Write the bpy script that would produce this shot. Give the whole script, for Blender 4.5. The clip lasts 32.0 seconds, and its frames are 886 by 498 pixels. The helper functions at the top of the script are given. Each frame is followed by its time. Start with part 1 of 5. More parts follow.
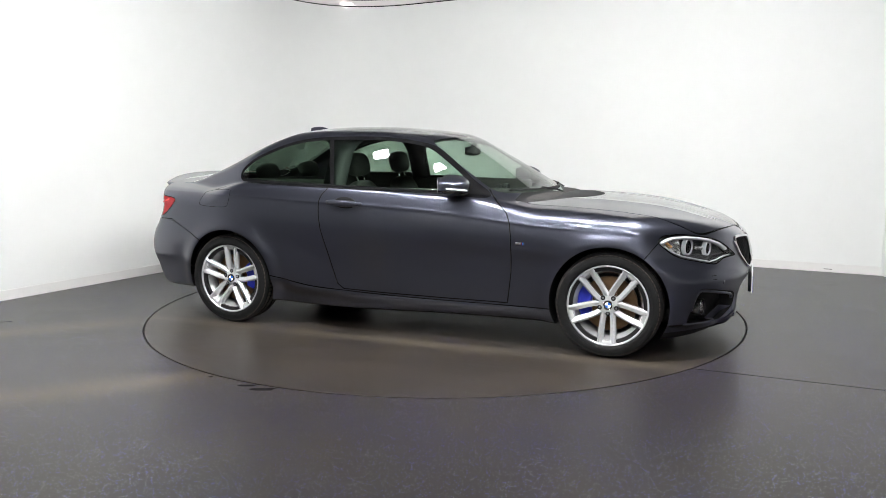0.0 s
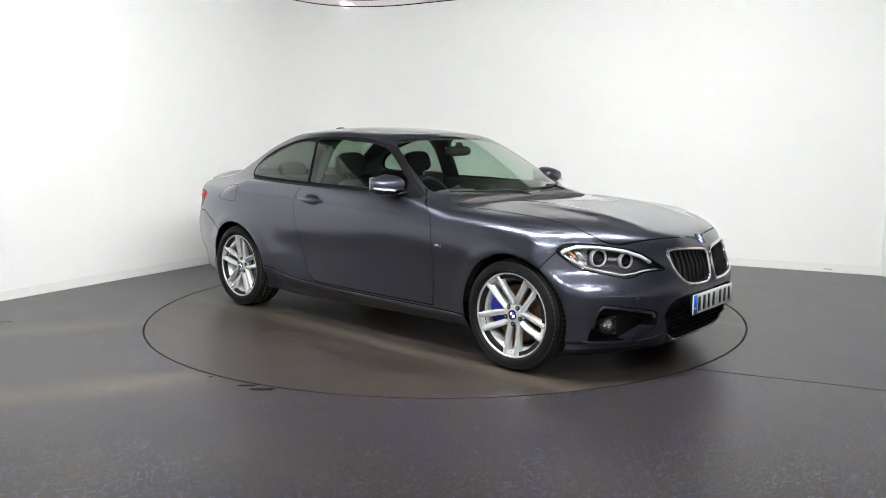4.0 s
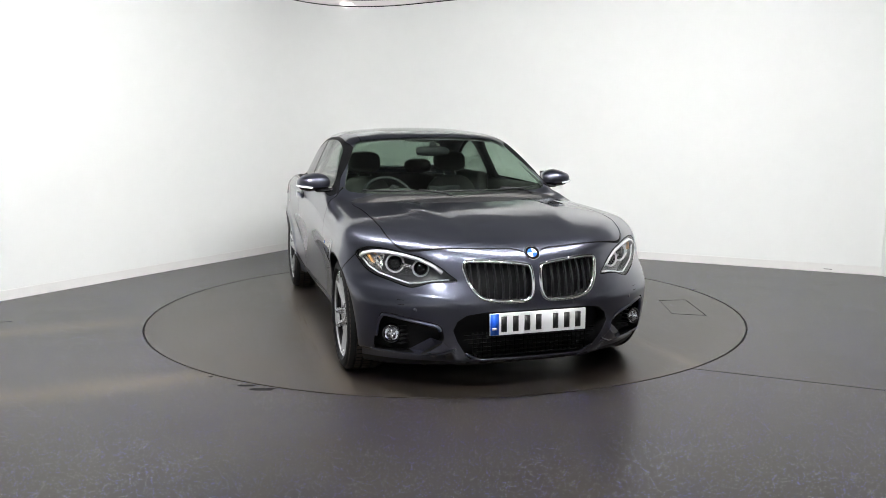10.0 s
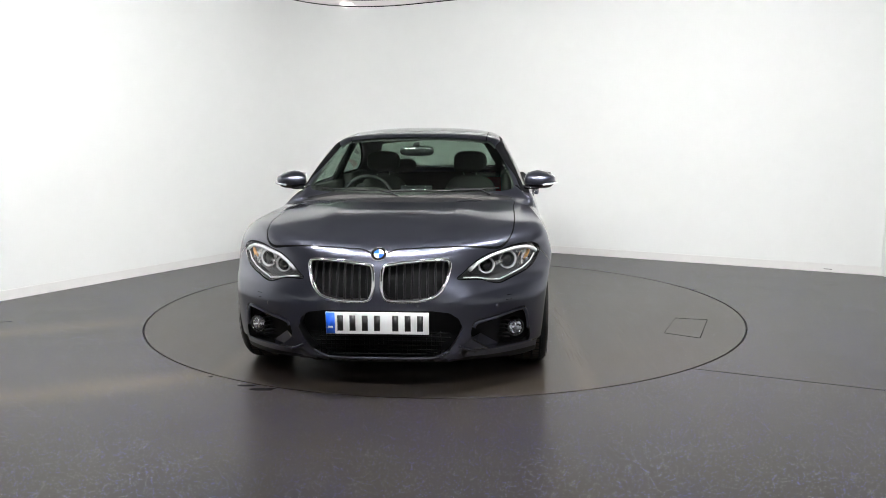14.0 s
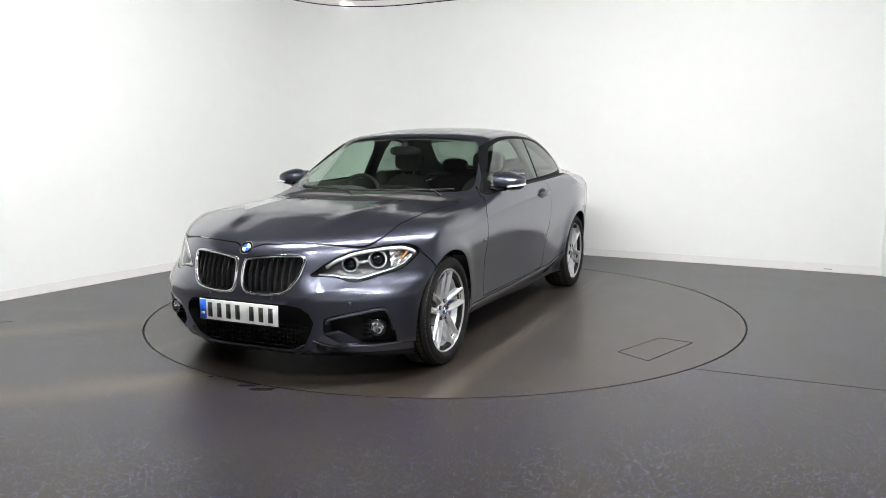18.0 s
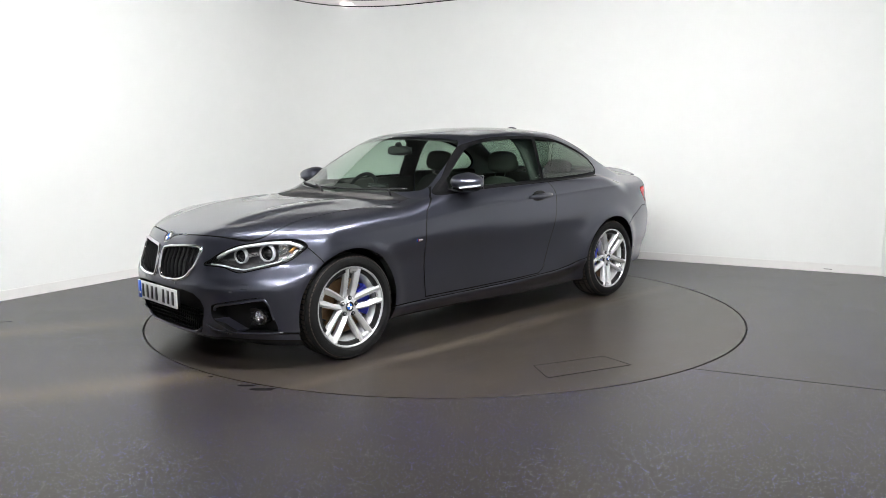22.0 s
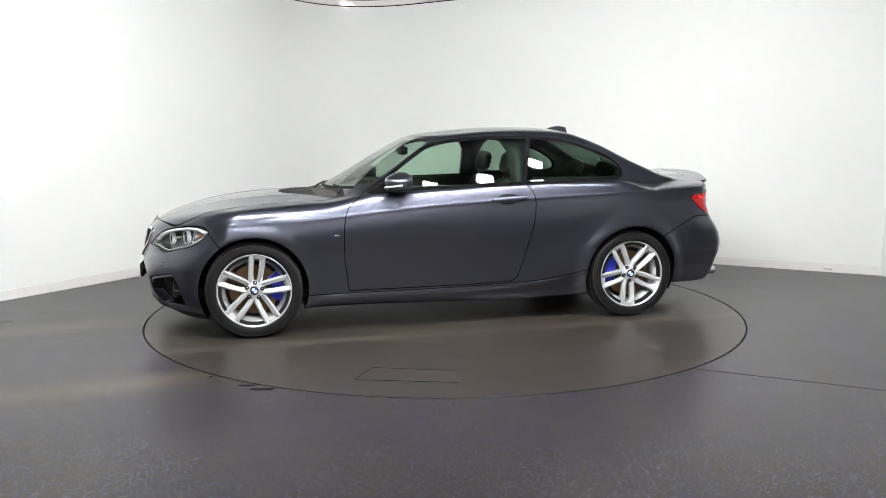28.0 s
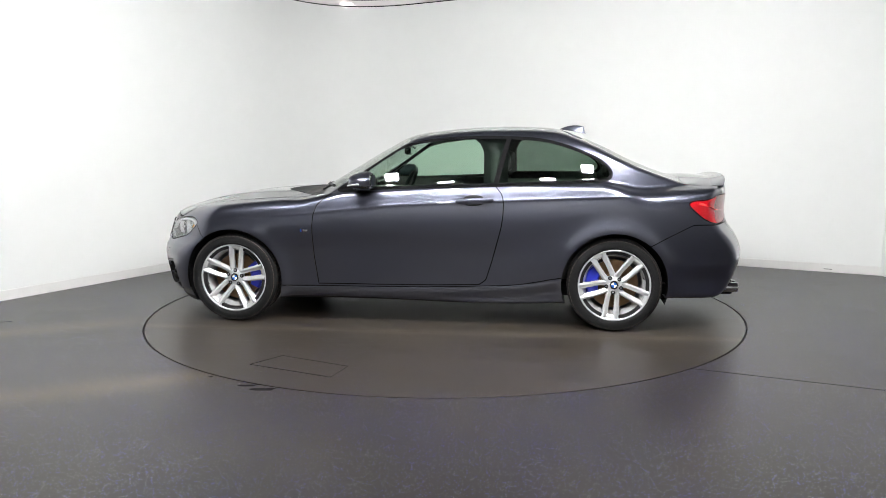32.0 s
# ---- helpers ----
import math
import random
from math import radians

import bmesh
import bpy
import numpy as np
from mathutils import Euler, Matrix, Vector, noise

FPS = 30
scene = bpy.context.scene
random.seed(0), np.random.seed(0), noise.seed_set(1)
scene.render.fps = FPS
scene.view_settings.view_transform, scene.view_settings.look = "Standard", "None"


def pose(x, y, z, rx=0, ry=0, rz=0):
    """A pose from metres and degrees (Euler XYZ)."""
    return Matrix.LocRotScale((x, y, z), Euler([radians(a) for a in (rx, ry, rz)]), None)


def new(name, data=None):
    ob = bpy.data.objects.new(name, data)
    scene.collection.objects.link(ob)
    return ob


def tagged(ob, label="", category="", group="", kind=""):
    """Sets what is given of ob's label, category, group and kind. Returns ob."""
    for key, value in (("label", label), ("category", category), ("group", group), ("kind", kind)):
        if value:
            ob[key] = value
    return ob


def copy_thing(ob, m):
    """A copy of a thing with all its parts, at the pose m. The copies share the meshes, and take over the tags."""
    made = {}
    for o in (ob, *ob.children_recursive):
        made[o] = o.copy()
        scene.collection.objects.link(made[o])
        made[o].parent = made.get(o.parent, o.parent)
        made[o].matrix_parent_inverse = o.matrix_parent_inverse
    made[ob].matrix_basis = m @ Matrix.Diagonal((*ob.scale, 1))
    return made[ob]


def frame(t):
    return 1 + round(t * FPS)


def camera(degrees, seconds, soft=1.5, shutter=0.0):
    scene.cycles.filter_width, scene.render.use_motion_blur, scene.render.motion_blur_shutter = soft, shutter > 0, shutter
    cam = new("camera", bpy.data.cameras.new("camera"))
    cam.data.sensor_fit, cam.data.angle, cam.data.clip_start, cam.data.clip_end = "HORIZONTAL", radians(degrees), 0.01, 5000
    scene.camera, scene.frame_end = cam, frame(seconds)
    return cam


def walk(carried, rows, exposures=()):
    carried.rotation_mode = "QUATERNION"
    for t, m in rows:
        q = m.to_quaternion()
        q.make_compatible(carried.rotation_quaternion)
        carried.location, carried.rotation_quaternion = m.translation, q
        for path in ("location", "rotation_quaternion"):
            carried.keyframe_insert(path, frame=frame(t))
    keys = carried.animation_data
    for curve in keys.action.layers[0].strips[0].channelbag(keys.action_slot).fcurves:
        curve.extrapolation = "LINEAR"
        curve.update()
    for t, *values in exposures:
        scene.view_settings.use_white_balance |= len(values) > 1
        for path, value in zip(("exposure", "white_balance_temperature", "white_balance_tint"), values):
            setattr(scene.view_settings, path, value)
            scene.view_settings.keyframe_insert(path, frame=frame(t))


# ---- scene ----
# the camera stands still before the turntable; the turntable's centre is the origin
SECONDS = 32.0
cam = camera(59.10, SECONDS, soft=0.6)
STAND = pose(0, -6.038, 1.2995, 90 - 7.985, 0, 0.113) @ pose(0, 0, 0, 0, 0, -0.238)
walk(cam, [(0, STAND), (SECONDS, STAND)])

# ---- light: a closed white room under ceiling lights ----
world = bpy.data.worlds.new("world")
world.use_nodes = True
world.node_tree.nodes["Background"].inputs[0].default_value = (0.8, 0.85, 0.9, 1)
world.node_tree.nodes["Background"].inputs[1].default_value = 0.05
scene.world = world
scene.view_settings.exposure = 0.0
FLOOD_GLOW = 630.0


# ---- materials ----
class Nodes:
    def __init__(self, name):
        self.m = bpy.data.materials.new(name)
        self.m.use_nodes = True
        self.t = self.m.node_tree
        self.b = self.t.nodes["Principled BSDF"]

    def add(self, kind, **sets):
        n = self.t.nodes.new(kind)
        for k, v in sets.items():
            n.inputs[k.replace("_", " ")].default_value = v
        return n

    def link(self, a, i, b, j):
        self.t.links.new(a.outputs[i], b.inputs[j])


def rgb(c):
    return (*c, 1)


def plain(name, colour, rough=0.5, metal=0.0, coat=0.0, coat_rough=0.03, spots=0.0, scale=40.0, bump=0.0, emit=0.0, spec=0.5):
    """A surface with fine and broad variation of its colour and gloss."""
    n = Nodes(name)
    b = n.b
    b.inputs["Base Color"].default_value = rgb(colour)
    b.inputs["Roughness"].default_value = rough
    b.inputs["Metallic"].default_value = metal
    b.inputs["Coat Weight"].default_value = coat
    b.inputs["Coat Roughness"].default_value = coat_rough
    b.inputs["Specular IOR Level"].default_value = spec
    if emit:
        b.inputs["Emission Color"].default_value = rgb(colour)
        b.inputs["Emission Strength"].default_value = emit
    if spots or bump:
        co = n.add("ShaderNodeTexCoord")
        fine = n.add("ShaderNodeTexNoise", Scale=scale, Detail=4.0)
        broad = n.add("ShaderNodeTexNoise", Scale=scale / 9, Detail=3.0)
        n.link(co, "Object", fine, "Vector")
        n.link(co, "Object", broad, "Vector")
        if spots:
            mix = n.add("ShaderNodeMath")
            mix.operation = "ADD"
            n.link(fine, 0, mix, 0)
            n.link(broad, 0, mix, 1)
            ramp = n.add("ShaderNodeMapRange")
            ramp.inputs["From Min"].default_value, ramp.inputs["From Max"].default_value = 0.6, 1.4
            ramp.inputs["To Min"].default_value, ramp.inputs["To Max"].default_value = 1 - spots, 1 + spots
            n.link(mix, 0, ramp, 0)
            mul = n.t.nodes.new("ShaderNodeVectorMath")
            mul.operation = "SCALE"
            mul.inputs[0].default_value = colour
            n.link(ramp, 0, mul, "Scale")
            n.link(mul, 0, b, "Base Color")
            rr = n.add("ShaderNodeMapRange")
            rr.inputs["From Min"].default_value, rr.inputs["From Max"].default_value = 0.3, 0.7
            rr.inputs["To Min"].default_value, rr.inputs["To Max"].default_value = rough * (1 - spots * 0.5), min(1, rough * (1 + spots * 0.5))
            n.link(broad, 0, rr, 0)
            n.link(rr, 0, b, "Roughness")
        if bump:
            bp = n.add("ShaderNodeBump", Strength=bump, Distance=0.002)
            n.link(fine, 0, bp, "Height")
            n.link(bp, 0, b, "Normal")
    return n.m


def glass(name, tint, gloss_least=0.075, rough=0.01):
    """A thin pane: tinted clear, with a mirror gloss that grows towards grazing view."""
    n = Nodes(name)
    out = n.t.nodes["Material Output"]
    clear = n.add("ShaderNodeBsdfTransparent", Color=rgb(tint))
    gloss = n.add("ShaderNodeBsdfGlossy", Roughness=rough)
    lw = n.add("ShaderNodeLayerWeight", Blend=0.5)
    p5 = n.add("ShaderNodeMath")
    p5.operation = "POWER"
    p5.inputs[1].default_value = 3.8
    n.link(lw, "Facing", p5, 0)
    fres = n.add("ShaderNodeMath")
    fres.operation = "MULTIPLY_ADD"
    fres.inputs[1].default_value, fres.inputs[2].default_value = 0.90, gloss_least
    n.link(p5, 0, fres, 0)
    mix = n.add("ShaderNodeMixShader")
    n.link(fres, 0, mix, 0)
    n.link(clear, 0, mix, 1)
    n.link(gloss, 0, mix, 2)
    n.link(mix, 0, out, "Surface")
    return n.m


def car_paint():
    n = Nodes("grey_metallic_paint")
    b = n.b
    co = n.add("ShaderNodeTexCoord")
    flake = n.add("ShaderNodeTexVoronoi", Scale=2600.0)
    n.link(co, "Object", flake, "Vector")
    haze = n.add("ShaderNodeTexNoise", Scale=5.0, Detail=3.0)
    n.link(co, "Object", haze, "Vector")
    ramp = n.add("ShaderNodeValToRGB")
    ramp.color_ramp.elements[0].color = (0.075, 0.079, 0.105, 1)
    ramp.color_ramp.elements[1].color = (0.095, 0.100, 0.133, 1)
    n.link(flake, "Color", ramp, 0)
    n.link(ramp, 0, b, "Base Color")
    rr = n.add("ShaderNodeMapRange")
    rr.inputs["To Min"].default_value, rr.inputs["To Max"].default_value = 0.275, 0.295
    n.link(haze, 0, rr, 0)
    n.link(rr, 0, b, "Roughness")
    b.inputs["Metallic"].default_value = 0.92
    b.inputs["Coat Weight"].default_value = 1.0
    b.inputs["Coat Roughness"].default_value = 0.02
    b.inputs["Coat IOR"].default_value = 1.5
    return n.m


def vinyl(name, tracks, flakes=1.0, tone=1.0, wear=1.0):
    """Dark speckled safety vinyl with ochre stains, scuffs and blue and white flakes."""
    n = Nodes(name)
    b = n.b
    co = n.add("ShaderNodeTexCoord")
    broad = n.add("ShaderNodeTexNoise", Scale=1.3, Detail=6.0, Roughness=0.65, Distortion=0.6)
    fine = n.add("ShaderNodeTexNoise", Scale=60.0, Detail=3.0)
    stretch = n.add("ShaderNodeMapping", Scale=(0.75, 1.25, 1.0), Rotation=(0, 0, 0.5))
    n.link(co, "Object", stretch, "Vector")
    scuff = n.add("ShaderNodeTexNoise", Scale=3.2, Detail=7.0, Roughness=0.7)
    n.link(stretch, 0, scuff, "Vector")
    for x in (broad, fine):
        n.link(co, "Object", x, "Vector")
    base = n.add("ShaderNodeValToRGB")
    base.color_ramp.elements[0].position, base.color_ramp.elements[0].color = 0.38, (0.0150 * tone, 0.0126 * tone, 0.0108 * tone, 1)
    base.color_ramp.elements[1].position, base.color_ramp.elements[1].color = 0.64, (0.0250 * tone, 0.0207 * tone, 0.0174 * tone, 1)
    n.link(broad, 0, base, 0)
    ochre = n.add("ShaderNodeMapRange")
    ochre.inputs["From Min"].default_value, ochre.inputs["From Max"].default_value = 0.38, 0.78
    ochre.inputs["To Min"].default_value, ochre.inputs["To Max"].default_value = 0.0, 0.28 * wear
    n.link(scuff, 0, ochre, 0)
    mixo = n.add("ShaderNodeMixRGB", Color2=(0.048 * tone, 0.036 * tone, 0.024 * tone, 1))
    n.link(ochre, 0, mixo, 0)
    n.link(base, 0, mixo, 1)
    last = mixo
    # tyre tracks: ochre bands along lines y = at + rise * x, up to a given x
    xyz = n.add("ShaderNodeSeparateXYZ")
    n.link(co, "Object", xyz, 0)

    def calc(op, a, b=None, c=None):
        k = n.add("ShaderNodeMath")
        k.operation = op
        for i, q in enumerate((a, b, c)):
            if q is None:
                continue
            if isinstance(q, (int, float)):
                k.inputs[i].default_value = q
            else:
                n.link(q, 0, k, i)
        return k
    xs = n.t.nodes.new("ShaderNodeMath")
    xs.operation = "ADD"
    n.t.links.new(xyz.outputs["X"], xs.inputs[0])
    xs.inputs[1].default_value = 0.0
    ys = n.t.nodes.new("ShaderNodeMath")
    ys.operation = "ADD"
    n.t.links.new(xyz.outputs["Y"], ys.inputs[0])
    ys.inputs[1].default_value = 0.0
    for at, rise, end, wide in tracks:
        off = calc("ABSOLUTE", calc("SUBTRACT", calc("SUBTRACT", ys, at), calc("MULTIPLY", xs, rise)))
        inside = calc("SMOOTH_MIN", calc("MAXIMUM", calc("SUBTRACT", 1.0, calc("DIVIDE", off, wide)), 0.0), 1.0, 0.2)
        stop = calc("MINIMUM", calc("MAXIMUM", calc("MULTIPLY", calc("SUBTRACT", end + 0.25, xs), 2.0), 0.0), 1.0)
        worn = calc("MULTIPLY", calc("MULTIPLY", inside, stop), calc("MULTIPLY", scuff, 1.9 if end < 5 else 1.3))
        worn.use_clamp = True
        m = n.add("ShaderNodeMixRGB", Color2=(0.075, 0.060, 0.034, 1) if end < 5 else (0.085, 0.071, 0.054, 1))
        n.link(worn, 0, m, 0)
        n.link(last, 0, m, 1)
        last = m
    # fine pale scratches and dragged marks
    for angle, amount in ((0.45, 0.25), (-0.25, 0.20)):
        along = n.add("ShaderNodeMapping", Scale=(1.3, 30.0, 1.0), Rotation=(0, 0, angle))
        n.link(co, "Object", along, "Vector")
        drag = n.add("ShaderNodeTexNoise", Scale=1.0, Detail=5.0, Roughness=0.7, Distortion=0.3)
        n.link(along, 0, drag, "Vector")
        mark = n.add("ShaderNodeMapRange")
        mark.inputs["From Min"].default_value, mark.inputs["From Max"].default_value = 0.55, 0.70
        mark.inputs["To Min"].default_value, mark.inputs["To Max"].default_value = 0.0, amount * wear
        n.link(drag, 0, mark, 0)
        m = n.add("ShaderNodeMixRGB", Color2=(0.060, 0.050, 0.040, 1))
        n.link(mark, 0, m, 0)
        n.link(last, 0, m, 1)
        last = m
    # flakes: white and blue chips, a few millimetres across
    for scale, thin, colour, rare in ((165.0, 0.33, (0.46, 0.46, 0.48, 1), 0.87), (140.0, 0.34, (0.14, 0.14, 0.58, 1), 0.88)):
        v = n.add("ShaderNodeTexVoronoi", Scale=scale)
        n.link(co, "Object", v, "Vector")
        less = n.add("ShaderNodeMath")
        less.operation = "LESS_THAN"
        less.inputs[1].default_value = thin * flakes
        n.link(v, "Distance", less, 0)
        pick = n.add("ShaderNodeSeparateColor")
        n.link(v, "Color", pick, 0)
        some = n.add("ShaderNodeMath")
        some.operation = "GREATER_THAN"
        some.inputs[1].default_value = rare
        n.link(pick, 0, some, 0)
        both = n.add("ShaderNodeMath")
        both.operation = "MULTIPLY"
        n.link(less, 0, both, 0)
        n.link(some, 0, both, 1)
        m = n.add("ShaderNodeMixRGB", Color2=colour)
        n.link(both, 0, m, 0)
        n.link(last, 0, m, 1)
        last = m
    n.link(last, 0, b, "Base Color")
    rr = n.add("ShaderNodeMapRange")
    rr.inputs["From Min"].default_value, rr.inputs["From Max"].default_value = 0.35, 0.7
    rr.inputs["To Min"].default_value, rr.inputs["To Max"].default_value = 0.33, 0.37
    n.link(scuff, 0, rr, 0)
    n.link(rr, 0, b, "Roughness")
    bp = n.add("ShaderNodeBump", Strength=0.12, Distance=0.002)
    n.link(fine, 0, bp, "Height")
    n.link(bp, 0, b, "Normal")
    return n.m


PAINT = car_paint()
WALL = plain("white_wall_paint", (0.775, 0.785, 0.775), 0.6, spots=0.015, scale=6.0)
BACK = plain("pale_rear_wall", (0.78, 0.79, 0.79), 0.7, spots=0.05, scale=4.0)
CEIL = plain("dark_grey_ceiling_paint", (0.05, 0.05, 0.052), 0.8, spots=0.02, scale=5.0)
SKIRT = plain("white_skirting_gloss", (0.74, 0.73, 0.72), 0.35, spots=0.03, scale=12.0)
FLOOR = vinyl("dark_speckled_vinyl", ((0.447, 0.42, -2.25, 0.24), (-1.31, 0.39, -1.25, 0.24)), 1.0, 0.78)
TABLE = vinyl("dark_turntable_vinyl", ((0.86, 0.02, 9.0, 0.09), (-1.12, 0.0, 9.0, 0.10)), 0.6, 1.05, 2.2)
STAIN = plain("dark_scuff", (0.004, 0.004, 0.005), 0.6, spots=0.4, scale=60.0, spec=0.1)
SCRATCH = plain("pale_floor_scratch", (0.075, 0.064, 0.050), 0.5, spots=0.5, scale=30.0)
GAP = plain("black_gap", (0.004, 0.004, 0.004), 0.9)
SEAM = plain("panel_gap_black", (0.004, 0.004, 0.0045), 0.7, spec=0.08)
RUBBER = plain("tyre_rubber", (0.008, 0.008, 0.0085), 0.65, spots=0.15, scale=60.0, bump=0.2, spec=0.2)
TREAD = plain("dusty_tread_rubber", (0.034, 0.026, 0.020), 0.8, spots=0.3, scale=50.0)
REFLECTOR = plain("faceted_lamp_chrome", (0.80, 0.79, 0.77), 0.22, 0.9, spots=0.06)
MESH = plain("dull_black_mesh", (0.005, 0.005, 0.005), 0.7, spots=0.1, spec=0.1)
ALLOY = plain("silver_alloy", (0.66, 0.67, 0.68), 0.26, 0.62, coat=0.5, spots=0.05, scale=50.0)
# darker copy of the silver alloy: shade inside the wheel put into its colour
ALLOY_SHADED = plain("shaded_alloy_barrel", (0.16, 0.16, 0.17), 0.45, 0.7, spots=0.1)
DISC = plain("rusty_brake_disc", (0.13, 0.075, 0.035), 0.5, 0.6, spots=0.25, scale=25.0)
CALIPER = plain("blue_caliper_paint", (0.01, 0.02, 0.35), 0.35, coat=0.4, spots=0.05)
CHROME = plain("chrome", (0.78, 0.78, 0.80), 0.08, 1.0, spots=0.03)
BLACK = plain("black_plastic", (0.008, 0.008, 0.009), 0.55, spots=0.15, scale=30.0, spec=0.25)
GLOSS = plain("gloss_black_trim", (0.008, 0.008, 0.009), 0.12, coat=0.6, spots=0.05)
TRIM = plain("satin_black_window_trim", (0.005, 0.005, 0.0055), 0.5, spots=0.05, spec=0.02)
FABRIC = plain("dark_cabin_cloth", (0.036, 0.034, 0.033), 0.85, spots=0.2, scale=120.0, bump=0.3)
HEADLINER = plain("anthracite_headliner", (0.10, 0.10, 0.102), 0.9, spots=0.1, scale=90.0)
LENS = glass("clear_lamp_cover", (0.96, 0.97, 0.98), 0.05)
PANE = glass("green_tinted_pane", (0.66, 0.80, 0.70), 0.06)
PANE_FRONT = glass("windscreen_pane", (0.76, 0.86, 0.79), 0.105)
PANE_DARK = glass("privacy_pane", (0.34, 0.42, 0.36), 0.06)
RED = plain("red_lamp_plastic", (0.30, 0.004, 0.008), 0.2, coat=0.3, spots=0.08, scale=30.0)
RED_BAR = plain("bright_red_light_bar", (0.75, 0.03, 0.03), 0.2, coat=1.0, spots=0.05)
LAMP_GREY = plain("lamp_satin_bezel", (0.11, 0.11, 0.115), 0.34, 0.5, spots=0.1)
LAMP_WHITE = plain("lamp_light_guide", (0.66, 0.67, 0.69), 0.25, 0.2, spots=0.03)
AMBER = plain("amber_reflector", (0.75, 0.40, 0.15), 0.25, spots=0.2)
PLATE = plain("plate_white", (0.74, 0.74, 0.74), 0.3, spots=0.02)
PLATE_BLUE = plain("plate_blue", (0.01, 0.10, 0.62), 0.3, spots=0.03)
PLATE_BLACK = plain("plate_black", (0.01, 0.01, 0.01), 0.4, spots=0.05)
BADGE_BLUE = plain("badge_blue", (0.02, 0.12, 0.45), 0.2, coat=1.0, spots=0.05)
BADGE_WHITE = plain("badge_white", (0.80, 0.80, 0.80), 0.2, coat=1.0, spots=0.03)
SPOT = plain("spot_lens", (0.985, 0.985, 0.98), 0.5, emit=FLOOD_GLOW)
LED = plain("small_led", (1.0, 0.95, 0.95), 0.5, emit=4.0)
RAFT = plain("raft_white_pink", (0.80, 0.76, 0.76), 0.5, spots=0.03)


# ---- mesh helpers ----
def part(name, bm, material, parent=None, label="", smooth=True):
    """Links a bmesh as one mesh object under a thing or a part."""
    me = bpy.data.meshes.new(name)
    bm.to_mesh(me)
    bm.free()
    return dress(name, me, material, parent, label, smooth)


def dress(name, me, material, parent=None, label="", smooth=True):
    me.materials.append(material)
    if smooth:
        me.polygons.foreach_set("use_smooth", [True] * len(me.polygons))
    ob = new(name, me)
    if parent:
        ob.parent = parent
    if label:
        tagged(ob, label)
    return ob


def sharp(bm, degrees=35):
    for e in bm.edges:
        if len(e.link_faces) == 2 and e.calc_face_angle(0) > radians(degrees):
            e.smooth = False
    return bm


def box(sx, sy, sz, at=(0, 0, 0), bevel=0.0, turn=None, taper=None, segments=2):
    bm = bmesh.new()
    bmesh.ops.create_cube(bm, size=1)
    for v in bm.verts:
        k = taper if taper and v.co.z > 0 else (1, 1)
        v.co = Vector((v.co.x * sx * k[0], v.co.y * sy * k[1], v.co.z * sz))
    if bevel:
        bmesh.ops.bevel(bm, geom=bm.edges[:], offset=bevel, segments=segments, affect="EDGES", profile=0.5)
    m = Matrix.Translation(at) @ (turn or Matrix())
    bmesh.ops.transform(bm, matrix=m, verts=bm.verts)
    return bm


def join(*bms):
    a = bms[0]
    for b in bms[1:]:
        me = bpy.data.meshes.new("tmp")
        b.to_mesh(me)
        a.from_mesh(me)
        bpy.data.meshes.remove(me)
        b.free()
    return a


def lathe(profile, steps=64, axis="y", at=(0, 0, 0), closed=False):
    """Turns (radius, along) pairs about an axis."""
    bm = bmesh.new()
    rings = []
    for i in range(steps):
        a = 2 * math.pi * i / steps
        row = []
        for r, h in profile:
            c, s = r * math.cos(a), r * math.sin(a)
            p = {"y": (c, h, s), "z": (c, s, h), "x": (h, c, s)}[axis]
            row.append(bm.verts.new(Vector(p) + Vector(at)))
        rings.append(row)
    n = len(profile)
    for i in range(steps):
        a, b = rings[i], rings[(i + 1) % steps]
        for j in range(n if closed else n - 1):
            k = (j + 1) % n
            bm.faces.new((a[j], a[k], b[k], b[j]))
    bmesh.ops.remove_doubles(bm, verts=bm.verts, dist=1e-5)
    bmesh.ops.recalc_face_normals(bm, faces=bm.faces)
    return bm


def tube(points, radius, closed=True, sides=8, squash=1.0):
    """A rod along points."""
    bm = bmesh.new()
    P = [Vector(p) for p in points]
    n = len(P)
    rings = []
    for i, p in enumerate(P):
        a = P[(i - 1) % n] if closed or i else p
        b = P[(i + 1) % n] if closed or i < n - 1 else p
        d = (b - a).normalized()
        side = d.cross(Vector((1, 0, 0)) if abs(d.x) < 0.8 else Vector((0, 0, 1))).normalized()
        up = side.cross(d)
        rings.append([bm.verts.new(p + side * radius * math.cos(2 * math.pi * k / sides) + up * radius * squash * math.sin(2 * math.pi * k / sides)) for k in range(sides)])
    for i in range(n if closed else n - 1):
        a, b = rings[i], rings[(i + 1) % n]
        for k in range(sides):
            bm.faces.new((a[k], a[(k + 1) % sides], b[(k + 1) % sides], b[k]))
    if not closed:
        bm.faces.new(rings[0]), bm.faces.new(rings[-1][::-1])
    bmesh.ops.recalc_face_normals(bm, faces=bm.faces)
    return bm


def slab(outline, lo, hi, bevel=0.0):
    """A prism over an outline of (x, y), from height lo to hi."""
    bm = bmesh.new()
    f = bm.faces.new([bm.verts.new((x, y, lo)) for x, y in outline])
    e = bmesh.ops.extrude_face_region(bm, geom=[f])
    bmesh.ops.translate(bm, vec=(0, 0, hi - lo), verts=[v for v in e["geom"] if isinstance(v, bmesh.types.BMVert)])
    bmesh.ops.recalc_face_normals(bm, faces=bm.faces)
    if bevel:
        bmesh.ops.bevel(bm, geom=bm.edges[:], offset=bevel, segments=2, affect="EDGES")
    return bm


